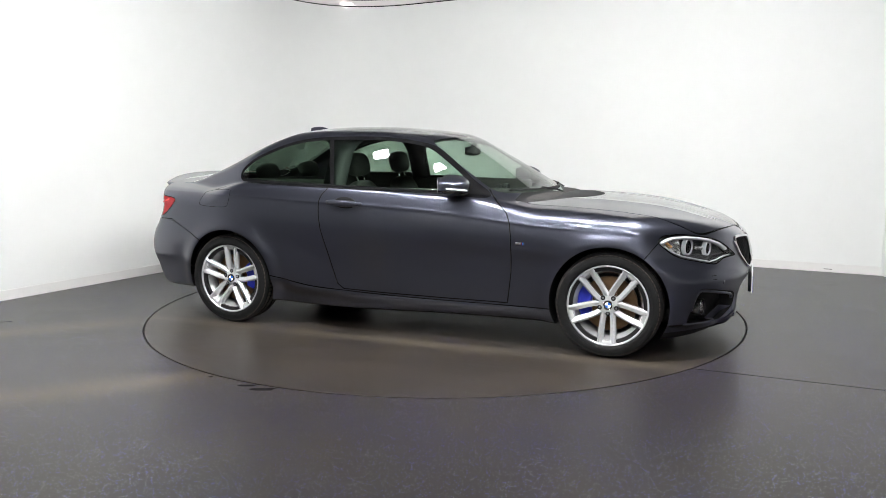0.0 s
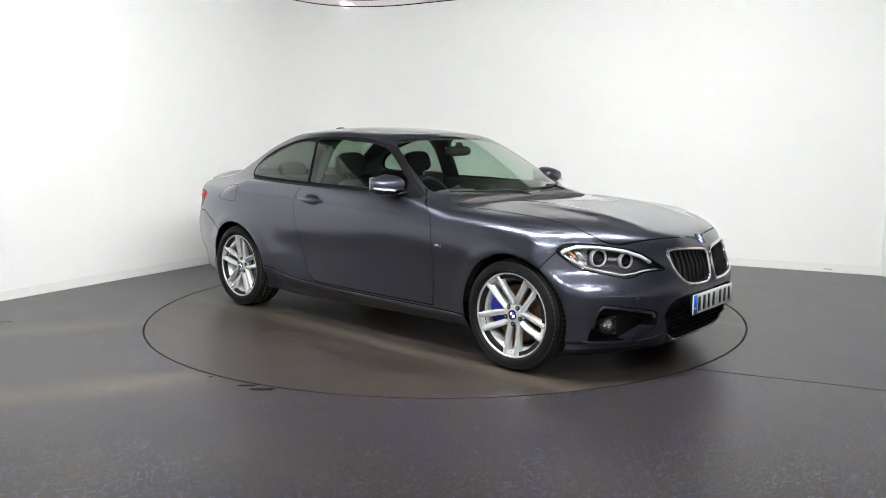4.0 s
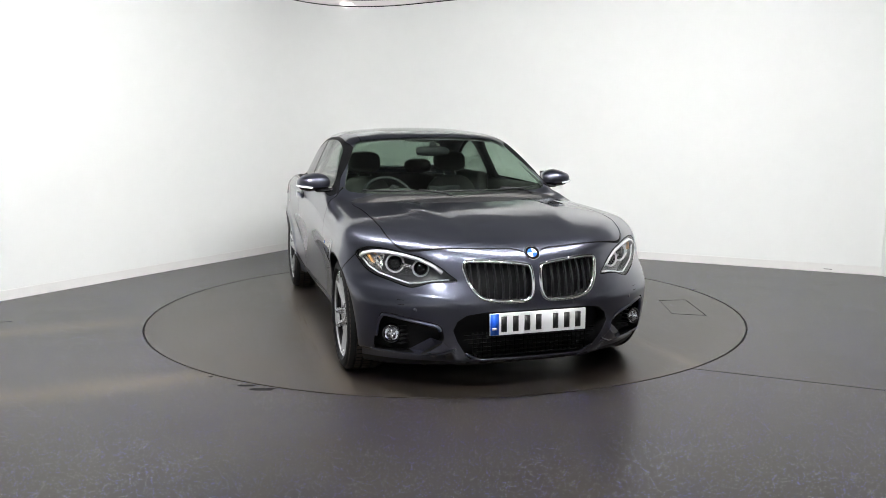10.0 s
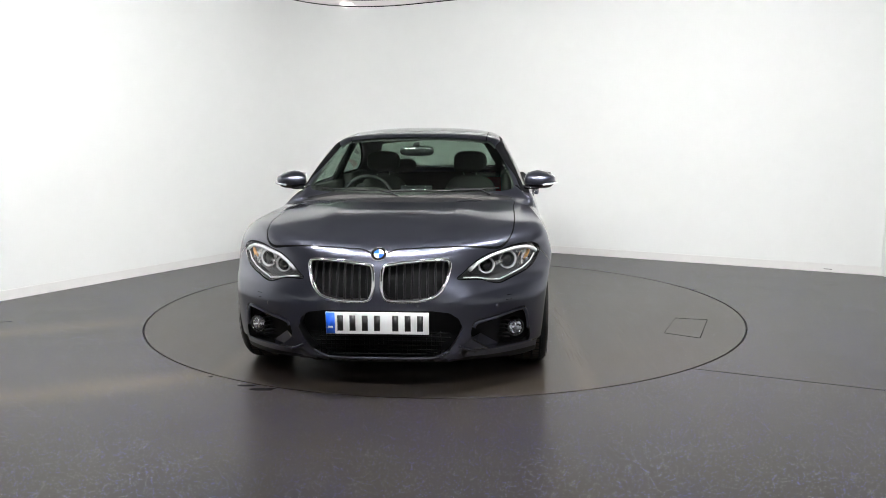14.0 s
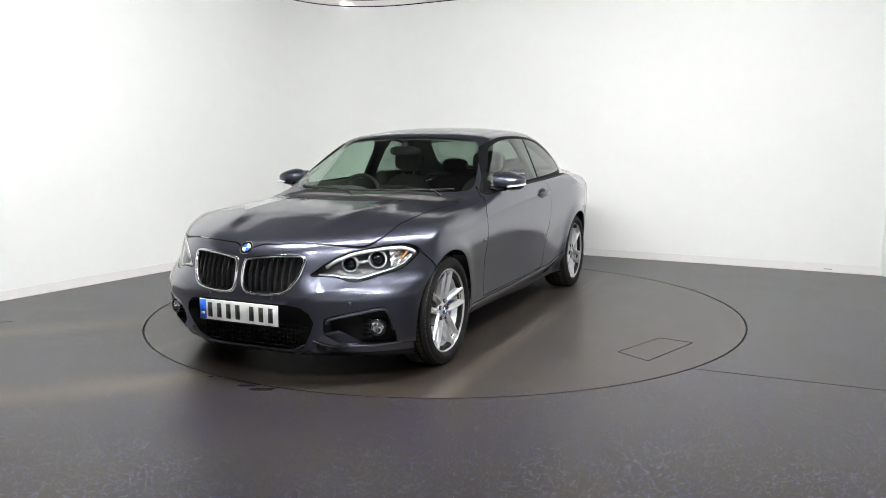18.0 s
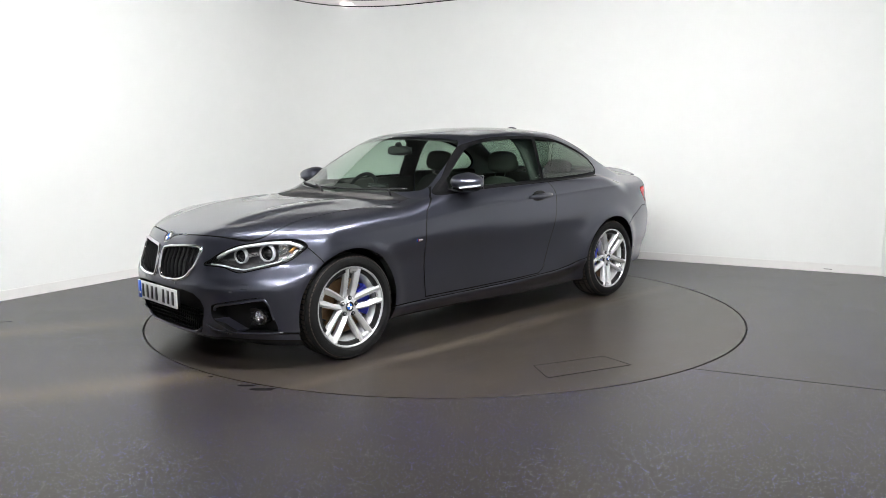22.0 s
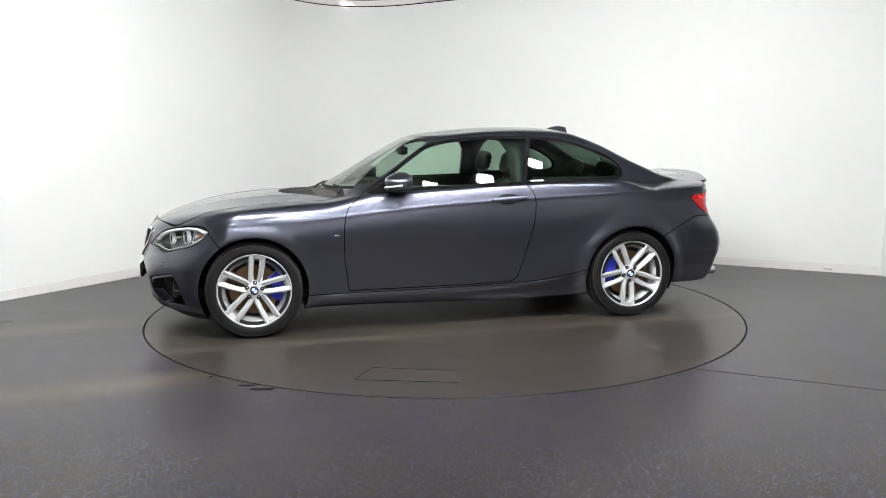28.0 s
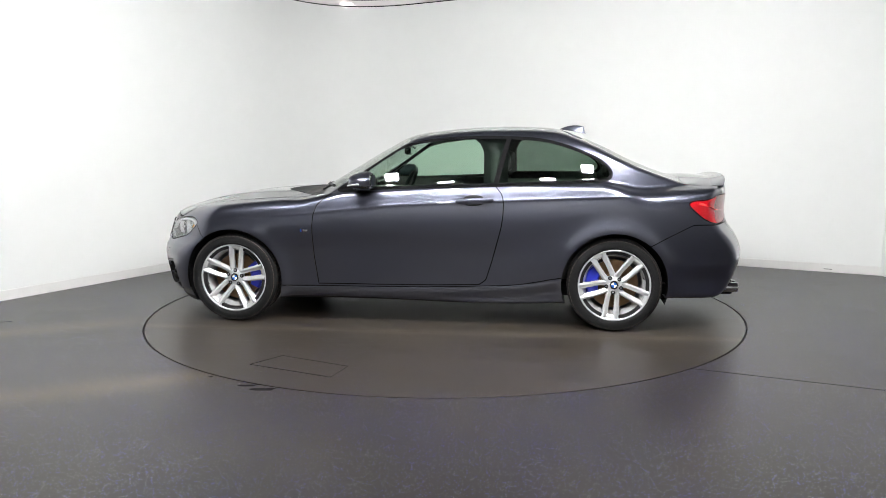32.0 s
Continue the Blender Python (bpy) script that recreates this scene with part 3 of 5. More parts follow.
def skin():
    """The left half of the skin: points, normals and triangles, with lines that follow sill and crease."""
    mid = np.linspace(-1.62, 1.55, 226)
    fan = np.linspace(0, 1, 100)[1:]
    bend = 90 * (0.75 * fan + 0.25 * fan ** 2)
    st = [(x, 0.0) for x in mid]
    st = [(-1.62, -b) for b in bend[::-1]] + st + [(1.55, b) for b in bend]
    counts = (8, 10, 14, 60, 16, 38, 40)
    rows = []
    for x0, b in st:
        xx = x0 + 0.5 * math.sin(radians(b))
        zs, zc, w = float(sill_line(np.clip(xx, -1.0, 1.0))), float(crease(xx)), 0.87
        T = [(0.0, 0.16), (0.55, 0.17), (0.80, 0.175), (w, zs), (w, zc), (0.79, zc + 0.11), (0.56, 1.32), (0.0, 1.42)]
        line = []
        for (a, c), n in zip(zip(T, T[1:]), counts):
            for i in range(n):
                line.append((a[0] + (c[0] - a[0]) * i / n, a[1] + (c[1] - a[1]) * i / n))
        line.append(T[-1])
        rows.append(line)
    R = np.array(rows)
    n, m = R.shape[:2]
    x0 = np.array([s[0] for s in st])[:, None]
    b = np.radians([s[1] for s in st])[:, None]
    z0 = 0.60
    dy, dz = R[:, :, 0], R[:, :, 1] - z0
    ln = np.hypot(dy, dz)
    d = np.stack([np.sin(b) + 0 * dy, dy / ln * np.cos(b), dz / ln * np.cos(b)], 2).reshape(-1, 3)
    o = np.stack([x0 + 0 * dy, 0 * dy, z0 + 0 * dy], 2).reshape(-1, 3)
    V = march(o, d, 1.5)
    V[np.abs(V[:, 1]) < 1e-6, 1] = 0
    idx = np.arange(n * m).reshape(n, m)
    a, b_, c, e = idx[:-1, :-1].ravel(), idx[1:, :-1].ravel(), idx[1:, 1:].ravel(), idx[:-1, 1:].ravel()
    T = np.concatenate([np.stack([a, b_, c], 1), np.stack([a, c, e], 1)])
    A = np.cross(V[T[:, 1]] - V[T[:, 0]], V[T[:, 2]] - V[T[:, 0]])
    T = T[np.linalg.norm(A, axis=1) > 1e-10]
    N = slope(V)
    A = np.cross(V[T[:, 1]] - V[T[:, 0]], V[T[:, 2]] - V[T[:, 0]])
    flip = (A * N[T[:, 0]]).sum(1) < 0
    T[flip] = T[flip][:, ::-1]
    return V, N, T


class Skin:
    """Triangles that outlines cut into panels."""

    def __init__(self, V, N, T):
        self.V, self.N, self.T = V, N, T

    def cut(self, func, near):
        """Splits triangles along func = 0 where near(points) holds."""
        V, T = self.V, self.T
        ok = near(V)
        use = np.where(ok[T].all(1))[0]
        if not len(use):
            return
        vs = np.unique(T[use])
        f = np.full(len(V), 1.0)
        f[vs] = func(V[vs])
        f[np.abs(f) < 4e-4] = 0.0
        s = np.sign(f)[T[use]]
        cross = (s.min(1) < 0) & (s.max(1) > 0)
        hit = use[cross]
        keep = np.ones(len(T), bool)
        keep[hit] = False
        newV, newN, made, out = [], [], {}, []
        base = len(V)
        N = self.N

        def point(i, j):
            k = (i, j) if i < j else (j, i)
            if k not in made:
                t = f[k[0]] / (f[k[0]] - f[k[1]])
                made[k] = base + len(newV)
                newV.append(V[k[0]] + (V[k[1]] - V[k[0]]) * t)
                q = N[k[0]] + (N[k[1]] - N[k[0]]) * t
                newN.append(q / np.linalg.norm(q))
            return made[k]
        for tri in T[hit]:
            tri = [int(q) for q in tri]
            g = [f[q] for q in tri]
            if 0.0 in g:
                k = g.index(0.0)
                a, b, c = tri[k], tri[(k + 1) % 3], tri[(k + 2) % 3]
                p = point(b, c)
                out += [(a, b, p), (a, p, c)]
            else:
                k = [q for q in range(3) if (g[q] > 0) != (g[(q + 1) % 3] > 0) and (g[q] > 0) != (g[(q + 2) % 3] > 0)][0]
                a, b, c = tri[k], tri[(k + 1) % 3], tri[(k + 2) % 3]
                p, q = point(a, b), point(a, c)
                out += [(a, p, q), (p, b, c), (p, c, q)]
        if out:
            self.V = np.concatenate([V, np.array(newV).reshape(-1, 3)])
            self.N = np.concatenate([N, np.array(newN).reshape(-1, 3)])
            self.T = np.concatenate([T[keep], np.array(out)])

    def centres(self):
        return self.V[self.T].mean(1)


def rounded(points, steps=6, closed=True):
    """A smooth closed line through corner points."""
    P = np.array(points, float)
    n = len(P)
    out = []
    for i in range(n if closed else n - 1):
        if closed:
            a, b, c, d = P[i - 1], P[i], P[(i + 1) % n], P[(i + 2) % n]
        else:
            a, b, c, d = P[max(i - 1, 0)], P[i], P[i + 1], P[min(i + 2, n - 1)]
        for k in range(steps):
            t = k / steps
            out.append(0.5 * (2 * b + (c - a) * t + (2 * a - 5 * b + 4 * c - d) * t * t + (3 * b - a - 3 * c + d) * t ** 3))
    if not closed:
        out.append(P[-1])
    return np.array(out)


def signed(P, Q):
    """Signed distance of points Q to a closed outline P; below zero inside."""
    best = np.full(len(Q), 9.0)
    inside = np.zeros(len(Q), bool)
    for a, b in zip(P, np.roll(P, -1, 0)):
        ab = b - a
        t = np.clip(((Q - a) @ ab) / max(ab @ ab, 1e-12), 0, 1)
        best = np.minimum(best, np.hypot(*(Q - a - t[:, None] * ab).T))
        with np.errstate(divide="ignore", invalid="ignore"):
            cr = ((a[1] > Q[:, 1]) != (b[1] > Q[:, 1])) & (Q[:, 0] < (b[0] - a[0]) * (Q[:, 1] - a[1]) / (b[1] - a[1] + 1e-15) + a[0])
        inside ^= cr
    return np.where(inside, -best, best)


def xz(V):
    return V[:, [0, 2]]


def yz(V):
    return V[:, [1, 2]]


def xy(V):
    return V[:, [0, 1]]


def round_nose(V):
    """Along the arc from the grille to the front wing, and up."""
    return np.stack([np.degrees(np.arctan2(V[:, 1], V[:, 0] - 1.2)) * 0.0135, V[:, 2]], 1)


def round_tail(V):
    return np.stack([np.degrees(np.arctan2(V[:, 1], -V[:, 0] - 1.3)) * 0.0140, V[:, 2]], 1)


DLO = rounded([(0.585, 0.940), (0.44, 1.055), (0.24, 1.196), (0.10, 1.270), (-0.15, 1.311), (-0.42, 1.322), (-0.75, 1.313), (-0.95, 1.28), (-1.15, 1.210), (-1.27, 1.145), (-1.328, 1.075), (-1.305, 1.018), (-1.2, 1.004), (-0.73, 0.984), (-0.14, 0.966), (0.27, 0.952)])
DOOR = np.array([(0.56, 0.99), (0.60, 0.945), (0.66, 0.90), (0.715, 0.848), (0.738, 0.79), (0.748, 0.715), (0.75, 0.60), (0.745, 0.48), (0.728, 0.345), (0.72, 0.285), (0.3, 0.286), (-0.14, 0.292), (-0.43, 0.302), (-0.475, 0.335), (-0.515, 0.46), (-0.555, 0.606), (-0.58, 0.70), (-0.592, 0.78), (-0.595, 0.86), (-0.59, 0.905), (-0.578, 0.935), (-0.545, 0.972), (-0.54, 1.0)])
HEAD = rounded([(p * 0.0135, z) for p, z in ((25.5, 0.597), (30, 0.592), (34, 0.586), (37, 0.570), (40.5, 0.562), (47, 0.583), (54, 0.607), (58, 0.635), (60.5, 0.665), (62.5, 0.69), (63, 0.712), (61, 0.735), (57, 0.743), (50, 0.738), (43, 0.722), (37, 0.703), (31.5, 0.665), (28, 0.628))])
REAR_LAMP = rounded([(p * 0.0140, z) for p, z in ((58, 0.872), (51, 0.896), (44, 0.917), (34, 0.916), (26, 0.905), (25.5, 0.84), (26, 0.785), (34, 0.748), (44, 0.733), (50, 0.744), (54.5, 0.79))])
KIDNEY = rounded([(0.02 + (y - 0.02) * 1.03, z) for y, z in ((0.026, 0.655), (0.055, 0.676), (0.20, 0.692), (0.318, 0.694), (0.348, 0.676), (0.343, 0.625), (0.325, 0.572), (0.284, 0.522), (0.215, 0.502), (0.12, 0.496), (0.052, 0.502), (0.026, 0.535), (0.020, 0.595))])
MOUTH = np.array([(-0.05, 0.448), (0.27, 0.446), (0.36, 0.432), (0.405, 0.400), (0.424, 0.352), (0.398, 0.29), (0.345, 0.206), (0.28, 0.185), (0.15, 0.179), (-0.05, 0.177)])
FOG = rounded([(0.725, 0.430), (0.755, 0.408), (0.768, 0.34), (0.767, 0.225), (0.68, 0.218), (0.565, 0.216), (0.50, 0.258), (0.468, 0.290), (0.470, 0.345), (0.492, 0.382), (0.60, 0.406)])
FOG_TOP = rounded([(0.762, 0.30), (0.758, 0.36), (0.746, 0.400), (0.72, 0.416), (0.60, 0.393), (0.500, 0.370), (0.480, 0.345)], 6, False)
BONNET = rounded([(2.015, -0.1), (2.015, 0.1), (1.995, 0.25), (1.965, 0.37), (1.910, 0.50), (1.83, 0.615), (1.72, 0.672), (1.54, 0.690), (1.25, 0.692), (1.04, 0.692), (0.88, 0.700), (0.80, 0.690), (0.83, 0.62), (0.93, 0.50), (1.05, 0.35), (1.13, 0.18), (1.155, 0.0), (1.155, -0.1)])
SCREEN = rounded([(-0.1, 0.952), (0.2, 0.952), (0.45, 0.952), (0.64, 0.958), (0.702, 0.985), (0.660, 1.09), (0.610, 1.19), (0.548, 1.272), (0.49, 1.294), (0.3, 1.310), (0.0, 1.318), (-0.1, 1.318)])
BACKLIGHT = rounded([(-0.1, 1.045), (0.3, 1.045), (0.50, 1.05), (0.565, 1.072), (0.53, 1.15), (0.475, 1.25), (0.43, 1.285), (0.2, 1.302), (-0.1, 1.305)])
ROOF_TOP = np.array([(0.35, -0.1), (0.30, 0.2), (0.18, 0.47), (0.10, 0.505), (-0.3, 0.515), (-0.9, 0.505), (-1.10, 0.47), (-1.16, 0.3), (-1.2, -0.1)])
BOOT = rounded([(-1.68, -0.1), (-1.68, 0.30), (-1.70, 0.50), (-1.76, 0.60), (-1.95, 0.615), (-2.12, 0.60), (-2.4, 0.59), (-2.4, -0.1)])
FUEL = rounded([(-1.54, 0.935), (-1.42, 0.952), (-1.315, 0.955), (-1.298, 0.93), (-1.315, 0.86), (-1.34, 0.836), (-1.45, 0.833), (-1.555, 0.842), (-1.57, 0.86), (-1.556, 0.91)])
GROOVE = 0.0036


def panel_mesh(name, S, mask, both, mirror, shift=0.0):
    """A mesh of the chosen triangles: the left ones, their mirror image, or both."""
    T = S.T[mask]
    used, inv = np.unique(T, return_inverse=True)
    V, N, T = S.V[used] - S.N[used] * shift, S.N[used], inv.reshape(-1, 3)
    flip = np.array([1, -1, 1])
    if both:
        n = len(V)
        V, N, T = np.concatenate([V, V * flip]), np.concatenate([N, N * flip]), np.concatenate([T, T[:, ::-1] + n])
    elif mirror:
        V, N, T = V * flip, N * flip, T[:, ::-1]
    me = bpy.data.meshes.new(name)
    me.vertices.add(len(V))
    me.vertices.foreach_set("co", V.ravel())
    me.loops.add(3 * len(T))
    me.loops.foreach_set("vertex_index", T.ravel())
    me.polygons.add(len(T))
    me.polygons.foreach_set("loop_start", np.arange(0, 3 * len(T), 3))
    me.update(calc_edges=True)
    me.polygons.foreach_set("use_smooth", [True] * len(T))
    me.normals_split_custom_set_from_vertices(N)
    return me


def rim_walls(S, mask, depth, way, mirror, both=False):
    """The walls of a pocket: the border of the chosen triangles, drawn inwards."""
    T = S.T[mask]
    E = np.concatenate([T[:, [0, 1]], T[:, [1, 2]], T[:, [2, 0]]])
    key = {}
    for a, b in E:
        key[(int(a), int(b))] = 1
    bm = bmesh.new()
    got = {}
    signs = (1, -1) if both else ((-1,) if mirror else (1,))
    for sgn in signs:
        got.clear()

        def vert(i, k):
            if (i, k) not in got:
                p = S.V[i] + k * depth * np.array(way)
                got[(i, k)] = bm.verts.new((p[0], p[1] * sgn, p[2]))
            return got[(i, k)]
        for a, b in key:
            if (b, a) not in key and not (both and abs(S.V[a][1]) < 1e-5 and abs(S.V[b][1]) < 1e-5):
                q = [vert(a, 0), vert(b, 0), vert(b, 1), vert(a, 1)]
                bm.faces.new(q if sgn > 0 else q[::-1])
    bmesh.ops.recalc_face_normals(bm, faces=bm.faces)
    return bm


# ---- the car, panel by panel ----
def front_split(V):
    return V[:, 0] - (1.545 + (V[:, 2] - 0.60) * 0.78)


def rear_split(V):
    return V[:, 2] - np.minimum(0.585 + (-1.57 - V[:, 0]) * 0.5, 0.728)


def pillar_line(V):
    """Behind (below zero) or before the slanting post between the side windows."""
    return V[:, 0] - (-0.530 - (V[:, 2] - 0.978) * 0.27)


def cut_skin():
    S = Skin(*skin())
    side = lambda V: (V[:, 1] > 0.40)
    upper = lambda V: (V[:, 1] > 0.40) & (V[:, 2] > 0.90) & (V[:, 0] < 0.8)
    front = lambda V: (V[:, 0] > 1.45)
    for w in (WHEEL_X, -WHEEL_X):
        S.cut(lambda V, w=w: np.hypot(V[:, 0] - w, V[:, 2] - WHEEL_Z) - ARCH, lambda V, w=w: (V[:, 1] > 0.5) & (np.abs(V[:, 0] - w) < 0.5))
    for off in (0.0, 0.022):
        S.cut(lambda V: signed(DLO, xz(V)) + off, upper)
    for off in (-0.016, 0.016):
        S.cut(lambda V: pillar_line(V) + off, upper)
    S.cut(lambda V: V[:, 0] - 0.44 + (V[:, 2] - 0.96) * 0.10, upper)
    S.cut(lambda V: signed(SCREEN, yz(V)), lambda V: (V[:, 0] > -0.1) & (V[:, 0] < 1.15) & (V[:, 2] > 0.92))
    S.cut(lambda V: signed(BACKLIGHT, yz(V)), lambda V: (V[:, 0] < -0.9) & (V[:, 2] > 1.0))
    for off in (-0.003, 0.003):
        S.cut(lambda V: signed(HEAD, round_nose(V)) + off, front)
        S.cut(lambda V: signed(REAR_LAMP, round_tail(V)) + off, lambda V: V[:, 0] < -1.7)
    for P in (KIDNEY, MOUTH, FOG):
        S.cut(lambda V: signed(P, yz(V)), lambda V: (V[:, 0] > 1.6) & (V[:, 2] < 0.75))
    for off in (-GROOVE, GROOVE):
        S.cut(lambda V: signed(DOOR, xz(V)) + off, lambda V: (V[:, 1] > 0.6) & (V[:, 2] < 1.03))
        S.cut(lambda V: signed(BONNET, xy(V)) + off, lambda V: (V[:, 2] > 0.66) & (V[:, 0] > 0.6) & (V[:, 2] < 1.0))
        S.cut(lambda V: front_split(V) + off, lambda V: (V[:, 1] > 0.5) & (V[:, 0] > 1.3))
        S.cut(lambda V: rear_split(V) + off, lambda V: (V[:, 0] < -1.4) & (V[:, 2] < 0.9))
        S.cut(lambda V: signed(BOOT, xy(V)) + off, lambda V: (V[:, 0] < -1.5) & (V[:, 2] > 0.68))
        S.cut(lambda V: V[:, 2] - sill_line(V[:, 0]) + off, lambda V: (V[:, 1] > 0.6) & (np.abs(V[:, 0]) < 1.1))
        S.cut(lambda V: signed(ROOF_TOP, xy(V)) + off, lambda V: V[:, 2] > 1.2)
    S.cut(lambda V: V[:, 2] - 0.955, lambda V: V[:, 1] > 0.5)
    S.cut(lambda V: V[:, 2] - 0.168, lambda V: (V[:, 0] > 1.3) & (V[:, 1] > 0.3) & (V[:, 2] < 0.24))
    S.cut(lambda V: V[:, 1] - 0.36, lambda V: (V[:, 0] > 1.3) & (V[:, 2] < 0.24))
    # which panel each triangle belongs to
    C = S.centres()
    x, y, z = C.T
    Nz = S.N[S.T].mean(1)[:, 2]
    kind = np.full(len(C), "rear_wing", dtype="U16")
    taken = np.zeros(len(C), bool)

    def take(name, mask):
        m = mask & ~taken
        kind[m] = name
        taken[m] = True
    for w in (WHEEL_X, -WHEEL_X):
        take("hole", (np.hypot(x - w, z - WHEEL_Z) < ARCH) & (y > 0.5))
    sd = signed(DLO, C[:, [0, 2]])
    win = (sd < 0) & (y > 0.4) & (z > 0.92) & (x < 0.8)
    pl = pillar_line(C)
    take("window_trim", win & ((sd > -0.022) | (np.abs(pl) < 0.016) | (x > 0.44 - (z - 0.96) * 0.10)))
    take("door_window", win & (pl > 0))
    take("quarter_window", win)
    take("windscreen", (signed(SCREEN, C[:, [1, 2]]) < 0) & (x > 0.0) & (x < 1.12) & (z > 0.93))
    take("rear_window", (signed(BACKLIGHT, C[:, [1, 2]]) < 0) & (x < -0.95) & (z > 1.03))
    hd = signed(HEAD, round_nose(C))
    take("headlamp", (hd < -0.003) & (x > 1.45))
    take("groove", (np.abs(hd) < 0.003) & (x > 1.45))
    rl = signed(REAR_LAMP, round_tail(C))
    take("rear_lamp", (rl < -0.003) & (x < -1.75))
    take("groove", (np.abs(rl) < 0.003) & (x < -1.75))
    low = (x > 1.65) & (z < 0.75)
    take("kidney", low & (signed(KIDNEY, C[:, [1, 2]]) < 0))
    take("mouth", low & (signed(MOUTH, C[:, [1, 2]]) < 0))
    take("fog", low & (signed(FOG, C[:, [1, 2]]) < 0))
    take("underbody", (Nz < -0.75) & (z < 0.3))
    bn = signed(BONNET, C[:, [0, 1]])
    hood_zone = (z > 0.69) & (x > 0.7) & (z < 1.0)
    take("groove", hood_zone & (np.abs(bn) < GROOVE) & (Nz > 0.15))
    take("bonnet", hood_zone & (bn < 0) & (Nz > 0.15))
    take("cowl", (x > 0.72) & (x < 1.17) & (y < 0.69) & (z > 0.86))
    rf = signed(ROOF_TOP, C[:, [0, 1]])
    take("groove", (np.abs(rf) < GROOVE) & (z > 1.25))
    take("roof", (rf < 0) & (z > 1.25))
    bt = signed(BOOT, C[:, [0, 1]])
    rs = rear_split(C)
    take("groove", (np.abs(bt) < GROOVE) & (x < -1.6) & (rs > 0) & (z > 0.7))
    take("boot_lid", (bt < 0) & (x < -1.6) & (rs > 0.0))
    take("groove", (np.abs(rs) < GROOVE) & (x < -1.5))
    take("rear_bumper", (rs < 0) & (x < -1.5))
    fs = front_split(C)
    take("groove", (np.abs(fs) < GROOVE) & (z < 0.70) & (x > 1.3))
    # bumper's lowest strip, split off to colour its downward-facing shade black
    take("front_lip", (fs > 0) & (x > 1.3) & (z < 0.168) & (y > 0.36))
    take("front_bumper", (fs > 0) & (x > 1.3))
    sl = z - sill_line(x)
    inner = np.abs(x) < 1.02
    take("groove", inner & (np.abs(sl) < GROOVE * 0.8) & (y > 0.6))
    take("side_skirt", inner & (sl < 0))
    dr = signed(DOOR, C[:, [0, 2]])
    take("groove", (np.abs(dr) < GROOVE) & (y > 0.6) & (z < 0.99))
    take("door", (dr < 0) & (y > 0.6) & (z < 1.0))
    take("front_wing", (x > 0.45) & (z < 0.955))
    return S, kind


